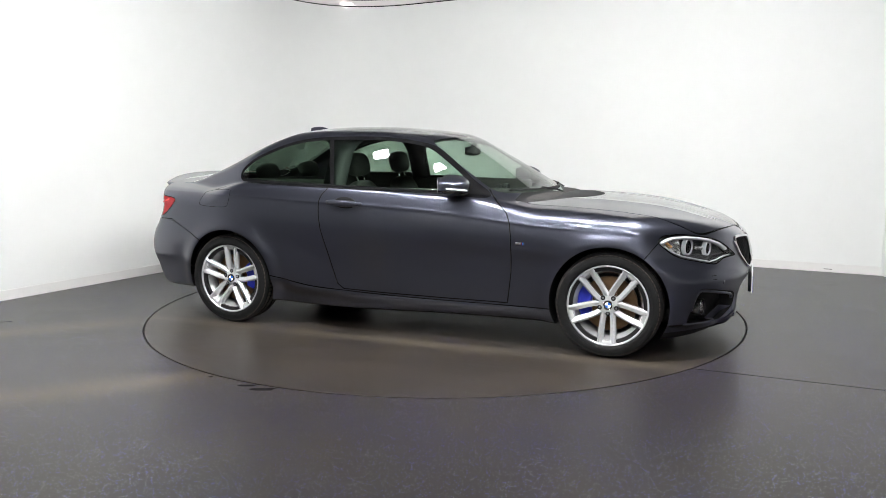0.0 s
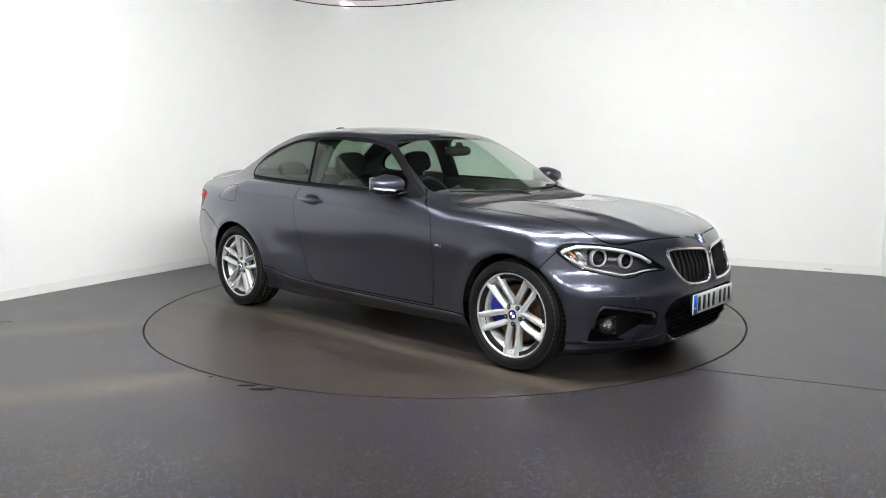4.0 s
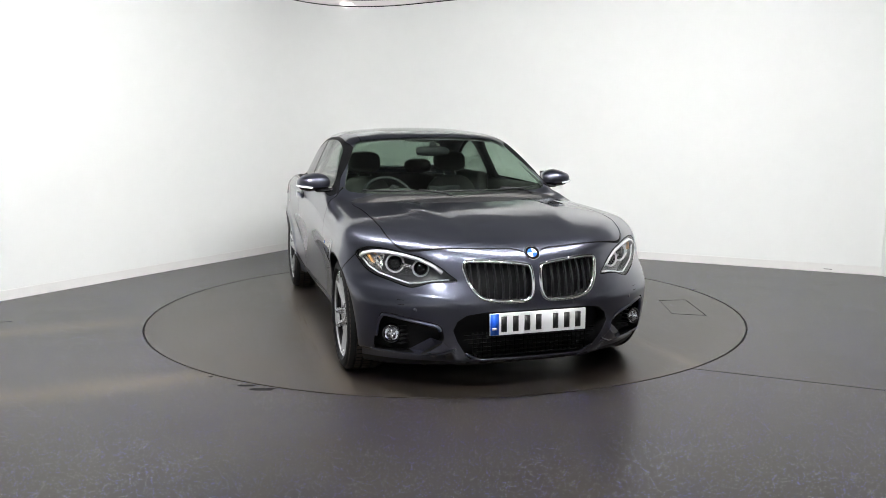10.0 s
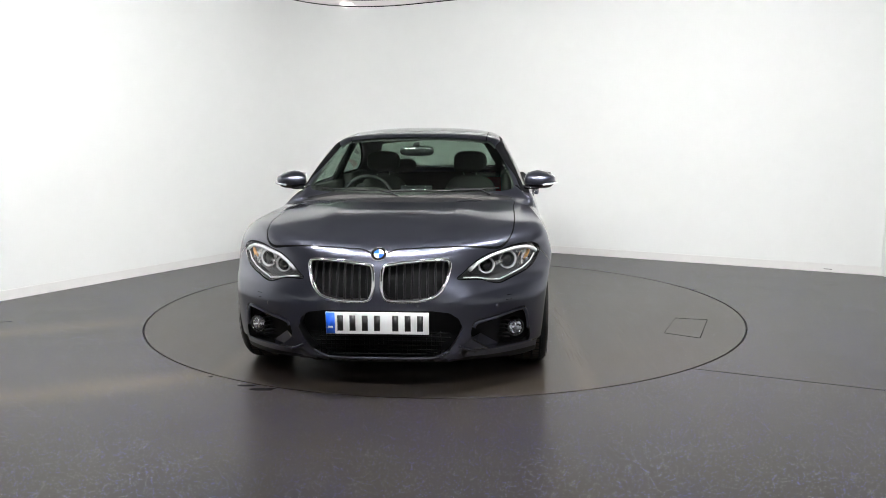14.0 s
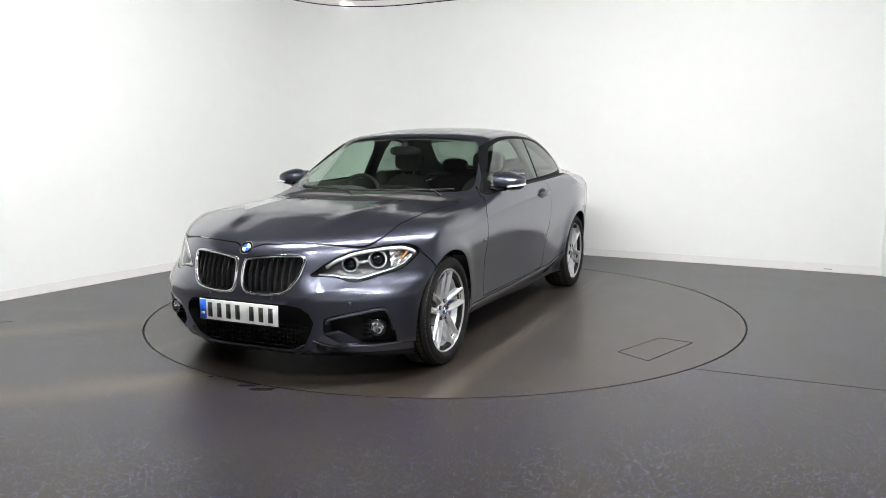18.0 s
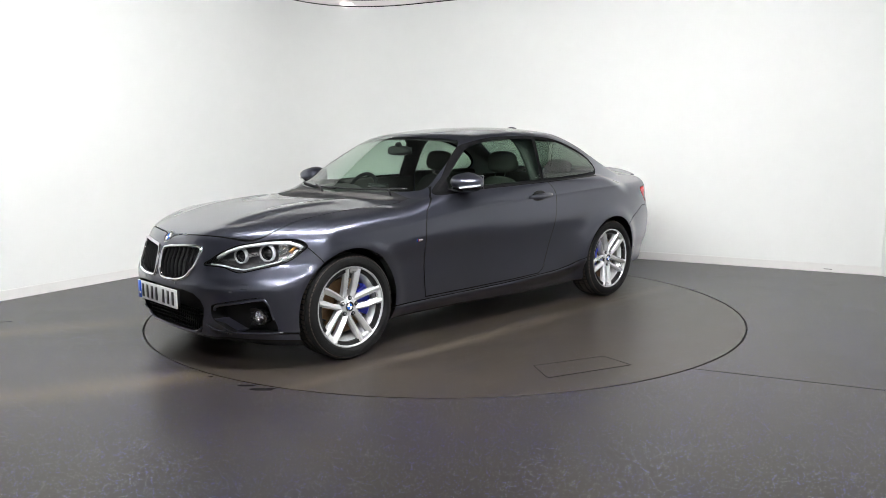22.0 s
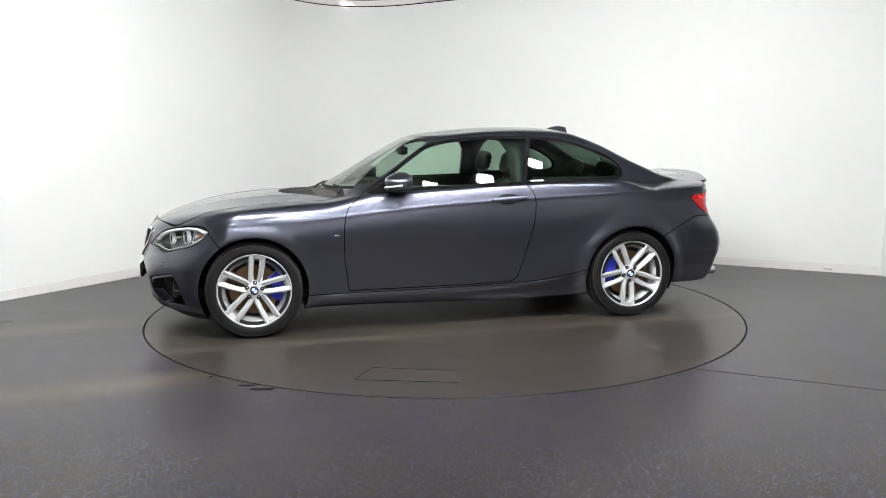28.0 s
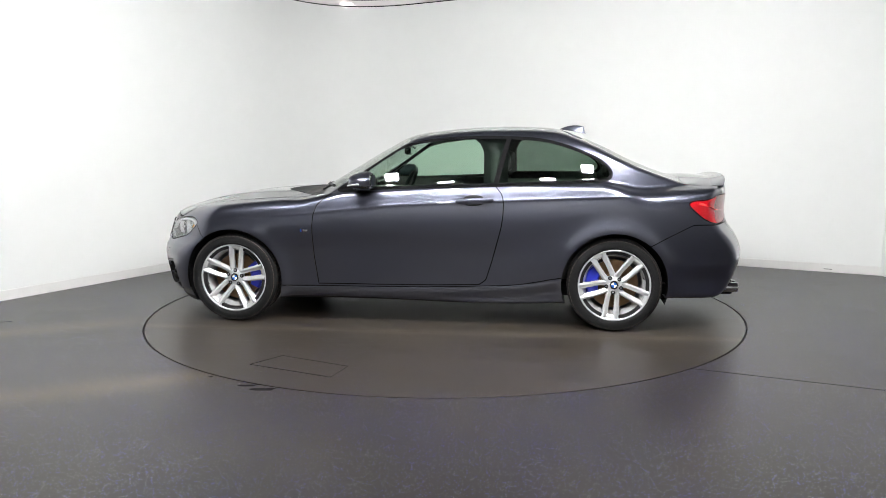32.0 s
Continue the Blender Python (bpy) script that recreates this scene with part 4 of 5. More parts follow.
def build_wheel(car, at, outward, caliper_turn, spoke_turn):
    """One wheel, its axle along y; outward is +1 on the car's left."""
    o = outward
    rim, spokes = bmesh.new(), []
    parts = [sharp(lathe([(0.241, 0.080), (0.2455, 0.094), (0.2435, 0.1005), (0.238, 0.1025), (0.2345, 0.0995), (0.231, 0.0920), (0.224, 0.0840), (0.206, 0.064), (0.192, 0.040), (0.187, 0.022), (0.187, 0.010)], 72, "y"), 40)]
    for k in range(5):
        a = radians(72 * k + spoke_turn)
        for s in (-1, 1):
            bm = bmesh.new()
            rows = []
            for r, off, w, y, d in ((0.030, 0.014, 0.020, 0.066, 0.05), (0.058, 0.0235, 0.0180, 0.071, 0.045), (0.085, 0.0295, 0.0172, 0.076, 0.042), (0.12, 0.0330, 0.0172, 0.083, 0.038), (0.155, 0.0350, 0.0180, 0.089, 0.036), (0.19, 0.0368, 0.0192, 0.093, 0.034), (0.215, 0.0385, 0.0210, 0.0955, 0.034), (0.233, 0.0400, 0.0245, 0.0975, 0.034)):
                row = []
                for t, h in ((-1.0, -d), (-1.0, -0.013), (-0.70, -0.005), (0.20, 0.004), (0.50, 0.003), (1.0, -0.010), (1.0, -d)):
                    lat = s * off + t * w * s
                    rr = math.sqrt(max(r * r - lat * lat, 1e-6))
                    row.append(bm.verts.new((rr * math.cos(a) - lat * math.sin(a), y + h, rr * math.sin(a) + lat * math.cos(a))))
                rows.append(row)
            for p, q in zip(rows, rows[1:]):
                for i in range(6):
                    bm.faces.new((p[i], p[i + 1], q[i + 1], q[i]))
            bmesh.ops.recalc_face_normals(bm, faces=bm.faces)
            spokes.append(sharp(bm, 28))
        # the web that joins the pair at the rim
        bm = bmesh.new()
        rows = []
        for r, y in ((0.204, 0.082), (0.212, 0.0925), (0.222, 0.0955), (0.234, 0.0975)):
            rows.append([bm.verts.new((r * math.cos(a + q), y - k, r * math.sin(a + q))) for q, k in ((-0.12, 0.0), (0.0, 0.002), (0.12, 0.0))])
        for p, q in zip(rows, rows[1:]):
            for i in range(2):
                bm.faces.new((p[i], p[i + 1], q[i + 1], q[i]))
        bmesh.ops.recalc_face_normals(bm, faces=bm.faces)
        parts.append(bm)
    parts.append(lathe([(0.0, 0.03), (0.066, 0.03), (0.066, 0.062), (0.058, 0.073), (0.040, 0.077), (0.0, 0.077)], 40, "y"))
    wheel = part("wheel", join(rim, *parts), ALLOY, car, "silver five double-spoke alloy wheel")
    for bm in spokes:
        part("spoke", bm, ALLOY, wheel)
    wheel.matrix_basis = Matrix.Translation(at) @ (Matrix() if o > 0 else Matrix.Rotation(math.pi, 4, "Z"))
    R = 0.317
    tyre = [(0.240, 0.095), (0.249, 0.105), (0.265, 0.1115), (0.285, 0.110), (0.300, 0.104), (0.310, 0.096)]
    for g in (0.072, 0.028, -0.028, -0.072):
        tyre += [(R - 0.001, g + 0.010), (R, g + 0.0045), (R - 0.007, g + 0.004), (R - 0.007, g - 0.004), (R, g - 0.0045)]
    tyre += [(0.310, -0.096), (0.300, -0.104), (0.285, -0.110), (0.262, -0.1115), (0.232, -0.098), (0.21, -0.09), (0.21, 0.09)]
    part("tyre", sharp(lathe(tyre, 96, "y", closed=True), 50), RUBBER, wheel, "black low-profile road tyre")
    part("sidewall_ridge", join(*[lathe([(r, 0.1105), (r + 0.0012, 0.1128), (r + 0.0024, 0.1105)], 96, "y") for r in (0.256, 0.262, 0.292)]), RUBBER, wheel)
    V, F = [], []
    for i in range(66):
        a = 2 * math.pi * i / 66
        for y0, y1, r0, r1, lag in ((0.080, 0.104, R - 0.0005, 0.303, 0.0), (0.034, 0.066, R + 0.0008, R + 0.0008, 0.03), (-0.022, 0.022, R + 0.0008, R + 0.0008, 0.06), (-0.066, -0.034, R + 0.0008, R + 0.0008, 0.03), (-0.104, -0.080, 0.303, R - 0.0005, 0.0)):
            n = len(V)
            for d in (-0.034, 0.034):
                for y, r in ((y0, r0), (y1, r1)):
                    for k in (0.0, -0.008):
                        b = a + lag + d
                        V.append(((r + k) * math.cos(b), y, (r + k) * math.sin(b)))
            F += [(n, n + 2, n + 6, n + 4), (n, n + 1, n + 3, n + 2), (n + 4, n + 6, n + 7, n + 5), (n, n + 4, n + 5, n + 1), (n + 2, n + 3, n + 7, n + 6)]
    me = bpy.data.meshes.new("tread")
    me.from_pydata(V, [], F)
    me.update()
    tagged(dress("tread", me, TREAD, wheel, "", False), kind="stuff")
    # the barrel's shade behind the spokes comes from its darkened alloy
    part("barrel", lathe([(0.188, 0.014), (0.195, -0.085), (0.10, -0.09), (0.0, -0.09)], 48, "y"), ALLOY_SHADED, wheel)
    part("brake_disc", sharp(lathe([(0.075, 0.032), (0.075, 0.018), (0.163, 0.018), (0.165, 0.016), (0.165, -0.004), (0.163, -0.006), (0.07, -0.006), (0.05, 0.03)], 56, "y", closed=True)), DISC, wheel, "brown rusty brake disc")
    t = radians(caliper_turn if o > 0 else 180 - caliper_turn)
    cal = bmesh.new()
    n, lo, hi = 9, 0.105, 0.192
    rows = []
    for i in range(n):
        a = t + radians(-33 + 66 * i / (n - 1))
        inset = 0.010 * (abs(i - 4) / 4) ** 3
        rows.append([cal.verts.new((r * math.cos(a), y, r * math.sin(a))) for r, y in ((lo + inset, -0.02), (lo + inset, 0.034), (lo + 0.012, 0.042), (hi - 0.012 - inset, 0.042), (hi - inset, 0.034), (hi - inset, -0.02))])
    for p, q in zip(rows, rows[1:]):
        for i in range(5):
            cal.faces.new((p[i], p[i + 1], q[i + 1], q[i]))
    cal.faces.new(rows[0]), cal.faces.new(rows[-1][::-1])
    bmesh.ops.recalc_face_normals(cal, faces=cal.faces)
    part("brake_caliper", sharp(cal, 30), CALIPER, wheel, "bright blue brake caliper")
    for k in range(5):
        a = radians(72 * k + spoke_turn)
        p = (0.052 * math.cos(a), 0.0, 0.052 * math.sin(a))
        # black discs put the bolt holes' shade into colour; bolts use the darkened alloy
        part("bolt_hole", lathe([(0.0, 0.0775), (0.0130, 0.0778), (0.0140, 0.0768), (0.0140, 0.07)], 18, "y", p), BLACK, wheel)
        part("wheel_bolt", lathe([(0.0, 0.0815), (0.0055, 0.0815), (0.0065, 0.0795), (0.0065, 0.0775)], 6, "y", p), ALLOY_SHADED, wheel)
    roundel(wheel, Matrix.Translation((0, 0.078, 0)) @ Matrix.Rotation(-math.pi / 2, 4, "X"), 0.030)
    valve = (0.20 * math.cos(radians(spoke_turn + 250)), 0.075, 0.20 * math.sin(radians(spoke_turn + 250)))
    part("valve_cap", lathe([(0.0, 0.03), (0.004, 0.028), (0.004, 0.0)], 10, "y", valve), BLACK, wheel)
    return wheel


def roundel(parent, m, r):
    """A round badge with blue and white quarters in a dark ring, facing along its own z."""
    def quarters(first):
        bm = bmesh.new()
        for k in (first, first + 2):
            c = bm.verts.new((0, 0, 0.0042))
            arc = [bm.verts.new((0.62 * r * math.cos(radians(90 * k + i * 11.25)), 0.62 * r * math.sin(radians(90 * k + i * 11.25)), 0.0036)) for i in range(9)]
            for a, b in zip(arc, arc[1:]):
                bm.faces.new((c, a, b))
        return bm
    for name, bm, mt in (("badge_ring", lathe([(0.0, 0.003), (0.66 * r, 0.003), (0.88 * r, 0.0032), (0.98 * r, 0.0015), (r, 0.0)], 36, "z"), GLOSS),
                         ("badge_rim", lathe([(0.90 * r, 0.0031), (0.95 * r, 0.0042), (r, 0.003), (r, 0.0)], 36, "z"), CHROME),
                         ("badge_blue", quarters(0), BADGE_BLUE), ("badge_white", quarters(1), BADGE_WHITE)):
        bmesh.ops.transform(bm, matrix=m, verts=bm.verts)
        bmesh.ops.recalc_face_normals(bm, faces=bm.faces)
        part(name, bm, mt, parent, smooth=False)


def pebble(size, at, power=2.6, turn=None, rows=20, cols=36, shape=None):
    """A rounded block: a superellipsoid of half sizes."""
    bm = bmesh.new()
    sp = lambda v: math.copysign(abs(v) ** (2 / power), v)
    grid = []
    for i in range(rows + 1):
        b = -math.pi / 2 + math.pi * i / rows
        row = []
        for j in range(cols):
            a = 2 * math.pi * j / cols
            p = Vector((sp(math.cos(b)) * sp(math.cos(a)) * size[0], sp(math.cos(b)) * sp(math.sin(a)) * size[1], sp(math.sin(b)) * size[2]))
            if shape:
                p = shape(p)
            row.append(bm.verts.new(p))
        grid.append(row)
    for p, q in zip(grid, grid[1:]):
        for j in range(cols):
            k = (j + 1) % cols
            bm.faces.new((p[j], p[k], q[k], q[j]))
    bmesh.ops.remove_doubles(bm, verts=bm.verts, dist=1e-6)
    bmesh.ops.transform(bm, matrix=Matrix.Translation(at) @ (turn or Matrix()), verts=bm.verts)
    bmesh.ops.recalc_face_normals(bm, faces=bm.faces)
    return bm


def mirrored(bm, sgn):
    if sgn < 0:
        bmesh.ops.scale(bm, vec=(1, -1, 1), verts=bm.verts)
        bmesh.ops.reverse_faces(bm, faces=bm.faces)
    return bm


def on_nose(points, lift=0.0, first=1.3):
    """Lays a line of (y, z) on the front of the skin."""
    P = np.array(points, float)
    return [(x + lift, y, z) for x, (y, z) in zip(onto(np.abs(P[:, 0]), P[:, 1], first), P)]


def build_front(car, S, kind, bumper):
    # kidney grilles
    k = kind == "kidney"
    for sgn in (1, -1):
        grille = part("grille", tube(on_nose([(sgn * y, z) for y, z in KIDNEY], 0.004), 0.0105, True, 8), CHROME, car, "chrome-framed kidney grille with black bars")
        part("grille_shadow_frame", rim_walls(S, k, 0.07, (-1, 0, 0), sgn < 0), BLACK, grille)
        part("grille_back", tidy(panel_mesh("grille_back", S, k, False, sgn < 0), (-0.07, 0, 0)), BLACK, grille)
        for i in range(8):
            y = 0.056 + i * 0.0385
            zs = np.linspace(0.40, 0.80, 161)
            ins = signed(KIDNEY, np.stack([np.full(161, y), zs], 1)) < -0.004
            lo, hi = zs[ins].min(), zs[ins].max()
            pts = [(y, z) for z in np.linspace(lo, hi, 10)]
            line = [(x - 0.012 - 0.010 * abs(i2 - 4.5) / 4.5, sgn * q, z) for i2, (x, q, z) in enumerate(on_nose(pts))]
            bm = tube(line, 0.0055, False, 8, 2.2)
            part("grille_bar", bm, BLACK, grille)
            # chrome bead draws the highlight near the top of each black bar
            part("bar_glint", pebble((0.004, 0.003, 0.022), (line[8][0] + 0.008, line[8][1], line[8][2] - 0.016), 2.0, rows=8, cols=10), CHROME, grille)
    # lower mouth
    m = kind == "mouth"
    mouth = part("lower_grille", rim_walls(S, m, 0.11, (-1, 0, 0), False, True), BLACK, car, "black lower air intake with mesh")
    part("intake_back", tidy(panel_mesh("intake_back", S, m, True, False), (-0.10, 0, 0)), BLACK, mouth)
    for i in range(6):
        z = 0.205 + i * 0.022
        w = 0.27 + 0.09 * min(1, i / 4)
        part("mesh_bar", box(0.012, 2 * w, 0.005, (2.035, 0, z), 0.001), MESH, mouth)
    for i in range(26):
        y = -0.31 + i * 0.0248
        part("mesh_upright", box(0.010, 0.003, 0.125, (2.033, y, 0.263)), MESH, mouth)
    part("intake_lip", tube(on_nose([(y, 0.184 + 0.10 * max(0, abs(y) - 0.27) ** 1.2 * 8) for y in np.linspace(-0.35, 0.35, 41)], 0.0), 0.006, False), PAINT, mouth)
    # fog lamp pockets
    f = kind == "fog"
    for sgn in (1, -1):
        pocket = part("fog_pocket", rim_walls(S, f, 0.10, (-1, -0.1, 0), sgn < 0), BLACK, car, "black air intake pocket with a round fog lamp")
        part("pocket_back", tidy(panel_mesh("pocket_back", S, f, False, sgn < 0), (-0.085, -0.008 * sgn, 0)), BLACK, pocket)
        rim = [(x - 0.012, sgn * y, z) for x, y, z in on_nose(FOG_TOP)]
        part("pocket_rim", tube(rim, 0.009, False, 8), PAINT, pocket)
        blade = [(x + 0.004, sgn * y, z) for x, y, z in on_nose(rounded([(0.405, 0.250), (0.44, 0.232), (0.49, 0.214), (0.56, 0.211), (0.66, 0.213), (0.785, 0.221)], 6, False))]
        part("splitter_blade", tube(blade, 0.0055, False, 8, 1.0), PAINT, pocket)
        corners = [(x + 0.003, sgn * y, z) for x, y, z in on_nose([(0.464, 0.292), (0.400, 0.224), (0.455, 0.214), (0.585, 0.216)])]
        deep = [(x - 0.055, sgn * y, z) for x, y, z in on_nose([(0.512, 0.300), (0.605, 0.230)])]
        bm = bmesh.new()
        v = [bm.verts.new(p) for p in corners + deep]
        for f4 in ((0, 1, 2, 4), (2, 3, 5, 4)):
            bm.faces.new([v[q] for q in f4])
        bmesh.ops.recalc_face_normals(bm, faces=bm.faces)
        part("pocket_facet", bm, PAINT, pocket, "", False)
        for i in range(5):
            part("pocket_fin", box(0.03, 0.16, 0.004, (1.84, sgn * 0.59, 0.262 + i * 0.022), 0.001, Matrix.Rotation(radians(-28 * sgn), 4, "Z")), BLACK, pocket)
        turn = Matrix.Translation((1.865, sgn * 0.695, 0.313)) @ Matrix.Rotation(radians(16 * sgn), 4, "Z")
        for name, prof, mt in (("fog_bezel", [(0.047, -0.06), (0.048, 0.0), (0.045, 0.006), (0.038, 0.004), (0.036, -0.02)], GLOSS),
                               ("fog_reflector", [(0.0, -0.03), (0.02, -0.026), (0.036, -0.004)], CHROME),
                               ("fog_lens", [(0.0, 0.010), (0.022, 0.008), (0.037, 0.0)], LENS)):
            bm = lathe(prof, 32, "x")
            bmesh.ops.transform(bm, matrix=turn, verts=bm.verts)
            part(name, bm, mt, pocket)
        bm = box(0.006, 0.010, 0.05, (-0.004, 0, 0), 0.002)
        bmesh.ops.transform(bm, matrix=turn, verts=bm.verts)
        part("bulb_shield", bm, CHROME, pocket)
    for y, z in ((0.20, 0.475), (-0.20, 0.475), (0.60, 0.455), (-0.60, 0.455)):
        q = on_nose([(y, z)])[0]
        turn = Matrix.Translation(q) @ Matrix.Rotation(math.atan2(1.55 * abs(y) ** 1.36 * (1 if y > 0 else -1), 1.0), 4, "Z")
        bm = lathe([(0.0, 0.0012), (0.010, 0.001), (0.0115, -0.003)], 20, "x")
        bmesh.ops.transform(bm, matrix=turn, verts=bm.verts)
        part("parking_sensor", bm, PAINT, bumper)
    for sgn in (1, -1):
        for z in (0.500, 0.478):
            line = [(x + 0.0004, sgn * y, q) for x, y, q in on_nose([(y, z) for y in np.linspace(0.645, 0.675, 5)])]
            part("washer_slit", tube(line, 0.0014, False, 6), SEAM, bumper)
    # number plate: the signs are plain bars
    plate = part("number_plate", box(0.008, 0.52, 0.111, (2.139, 0, 0.389), 0.002), PLATE, car, "white front number plate with a blue band")
    part("plate_backing", box(0.02, 0.50, 0.09, (2.126, 0, 0.389)), BLACK, plate)
    part("plate_band", box(0.002, 0.044, 0.107, (2.1435, -0.236, 0.389)), PLATE_BLUE, plate)
    part("band_mark", box(0.001, 0.026, 0.012, (2.145, -0.236, 0.368)), PLATE_WHITE_MARK, plate)
    for i, y in enumerate((-0.186, -0.124, -0.062, 0.0, 0.092, 0.154, 0.216)):
        part("plate_sign", box(0.001, 0.030, 0.079, (2.1440, y, 0.389)), PLATE_BLACK, plate)
    # bonnet badge
    a = on_nose([(0.0, 0.725)])[0]
    roundel(car, Matrix.Translation((a[0] + 0.003, 0, 0.725)) @ Matrix.Rotation(radians(52), 4, "Y"), 0.041)
    # headlamps
    h = kind == "headlamp"
    for sgn in (1, -1):
        lamp = dress("headlamp", panel_mesh("headlamp", S, h, False, sgn < 0), LENS, car, "clear headlamp with two ringed projectors", False)
        part("lamp_wall", rim_walls(S, h, 0.075, (-0.9, -0.35, 0), sgn < 0), BLACK, lamp)
        part("lamp_back", tidy(panel_mesh("lamp_back", S, h, False, sgn < 0), (-0.068, -0.026 * sgn, 0)), LAMP_GREY, lamp)

        def at(deg, z, deep):
            P = onto_arc(deg, z)
            d = Vector((math.cos(radians(deg)) , sgn * math.sin(radians(deg)), 0))
            return Vector((P[0], sgn * P[1], P[2])) - d * deep
        for deg, z, r in ((48.6, 0.662, 0.050), (38.6, 0.645, 0.044)):
            c = at(deg, z, 0.042)
            turn = Matrix.Translation(c) @ Matrix.Rotation(radians(sgn * deg * 0.45), 4, "Z")
            for name, prof, mt in (("light_ring", [(0.82 * r, -0.014), (0.85 * r, 0.004), (0.94 * r, 0.008), (1.0 * r, 0.003), (1.0 * r, -0.02)], LAMP_WHITE),
                                   ("projector_bezel", [(0.70 * r, -0.02), (0.76 * r, 0.000), (0.80 * r, -0.02)], BLACK),
                                   ("projector_lens", [(0.0, 0.006), (0.35 * r, 0.003), (0.60 * r, -0.006), (0.72 * r, -0.02)], GLOSS)):
                bm = lathe(prof, 40, "x")
                bmesh.ops.transform(bm, matrix=turn, verts=bm.verts)
                part(name, bm, mt, lamp)
        brow = [at(d, z, 0.012) for d, z in ((30.5, 0.634), (34, 0.668), (39, 0.695), (44, 0.709), (51, 0.721), (57, 0.721), (60.5, 0.706), (61.5, 0.692))]
        part("light_brow", tube(brow, 0.0105, False, 8, 1.35), LAMP_WHITE, lamp)
        chin = [at(d, z, 0.014) for d, z in ((28, 0.600), (33, 0.594), (37, 0.582), (41, 0.574), (47, 0.594), (53, 0.615), (57.5, 0.644), (60.5, 0.68))]
        part("light_chin", tube(chin, 0.0042, False, 8), LAMP_WHITE, lamp)
        # outer reflector: a faceted bright bowl with a hint of amber
        rng = random.Random(7)
        bm = bmesh.new()
        degs, cols = np.linspace(53.0, 61.2, 7), []
        for d in degs:
            lo = 0.622 + 0.045 * max(0.0, (d - 53) / 8.2) ** 1.2
            cols.append([bm.verts.new(at(d, lo + (0.712 - lo) * k / 5, 0.036 + rng.uniform(-0.006, 0.006))) for k in range(6)])
        for p, q in zip(cols, cols[1:]):
            for k in range(5):
                bm.faces.new((p[k], q[k], q[k + 1], p[k + 1]))
        part("outer_reflector", bm, REFLECTOR, lamp, "faceted chrome reflector", False)
        fill = [at(d, z, 0.026) for d, z in ((57.0, 0.668), (58.2, 0.684), (59.4, 0.70))]
        part("turn_reflector", tube(fill, 0.007, False, 10, 1.2), AMBER, lamp)
        link = [at(d, z, 0.045) for d, z in ((41.8, 0.648), (43.6, 0.652), (45.4, 0.656))]
        part("ring_bridge", tube(link, 0.013, False, 10), REFLECTOR, lamp)


def onto_arc(deg, z):
    """The point of the nose at an angle round (1.2, 0)."""
    a = radians(deg)
    p = march(np.array([[1.2, 0.0, z]]), np.array([[math.cos(a), math.sin(a), 0.0]]), 1.3)
    return p[0]


def tidy(me, shift):
    """A shifted copy of a panel as a bmesh."""
    bm = bmesh.new()
    bm.from_mesh(me)
    bpy.data.meshes.remove(me)
    bmesh.ops.translate(bm, vec=shift, verts=bm.verts)
    return bm


PLATE_WHITE_MARK = BADGE_WHITE


def build_mirror(door, sgn):
    def shell(p):
        q = Vector(p)
        k = (q.x + 0.09) / 0.18
        q.z *= 1.0 - 0.28 * max(0, min(1, k)) ** 2
        q.y += -0.02 * max(0, k) ** 2
        if q.z > 0:
            q.z *= 1 - 0.32 * max(0, (q.y + 0.02) / 0.1)
        return q
    m = Matrix.Rotation(radians(-8), 4, "Z")
    up = pebble((0.094, 0.105, 0.068), (0.382, 0.893, 1.017), 2.6, m, 22, 40, shell)
    geom = up.verts[:] + up.edges[:] + up.faces[:]
    bmesh.ops.bisect_plane(up, geom=geom, plane_co=(0, 0, 0.985), plane_no=(0, 0, 1), clear_inner=True)
    part("mirror_housing", mirrored(up, sgn), PAINT, door)
    lo = pebble((0.092, 0.103, 0.066), (0.382, 0.891, 1.015), 2.6, m, 22, 40, shell)
    geom = lo.verts[:] + lo.edges[:] + lo.faces[:]
    bmesh.ops.bisect_plane(lo, geom=geom, plane_co=(0, 0, 0.9845), plane_no=(0, 0, 1), clear_outer=True)
    part("mirror_base", mirrored(lo, sgn), GLOSS, door)
    part("mirror_arm", mirrored(pebble((0.045, 0.085, 0.013), (0.415, 0.795, 0.966), 2.6, Matrix.Rotation(radians(-6), 4, "X")), sgn), GLOSS, door)
    part("mirror_foot", mirrored(pebble((0.075, 0.016, 0.020), (0.455, 0.748, 0.960), 2.4, Matrix.Rotation(radians(-14), 4, "Y")), sgn), GLOSS, door)
    strip_pts = [Vector((0.382, 0.895, 0)) + Vector((0.093 * math.cos(a), 0.104 * math.sin(a), 0)) for a in np.radians(np.linspace(5, 95, 14))]
    bm = tube([(p.x, p.y, 0.984 + 0.0012 * i) for i, p in enumerate(strip_pts)], 0.006, False)
    part("indicator_strip", mirrored(bm, sgn), LAMP_WHITE, door)
    part("mirror_glass", mirrored(box(0.004, 0.165, 0.095, (0.300, 0.885, 1.017), 0.0015, Matrix.Rotation(radians(-4), 4, "Z")), sgn), CHROME, door)


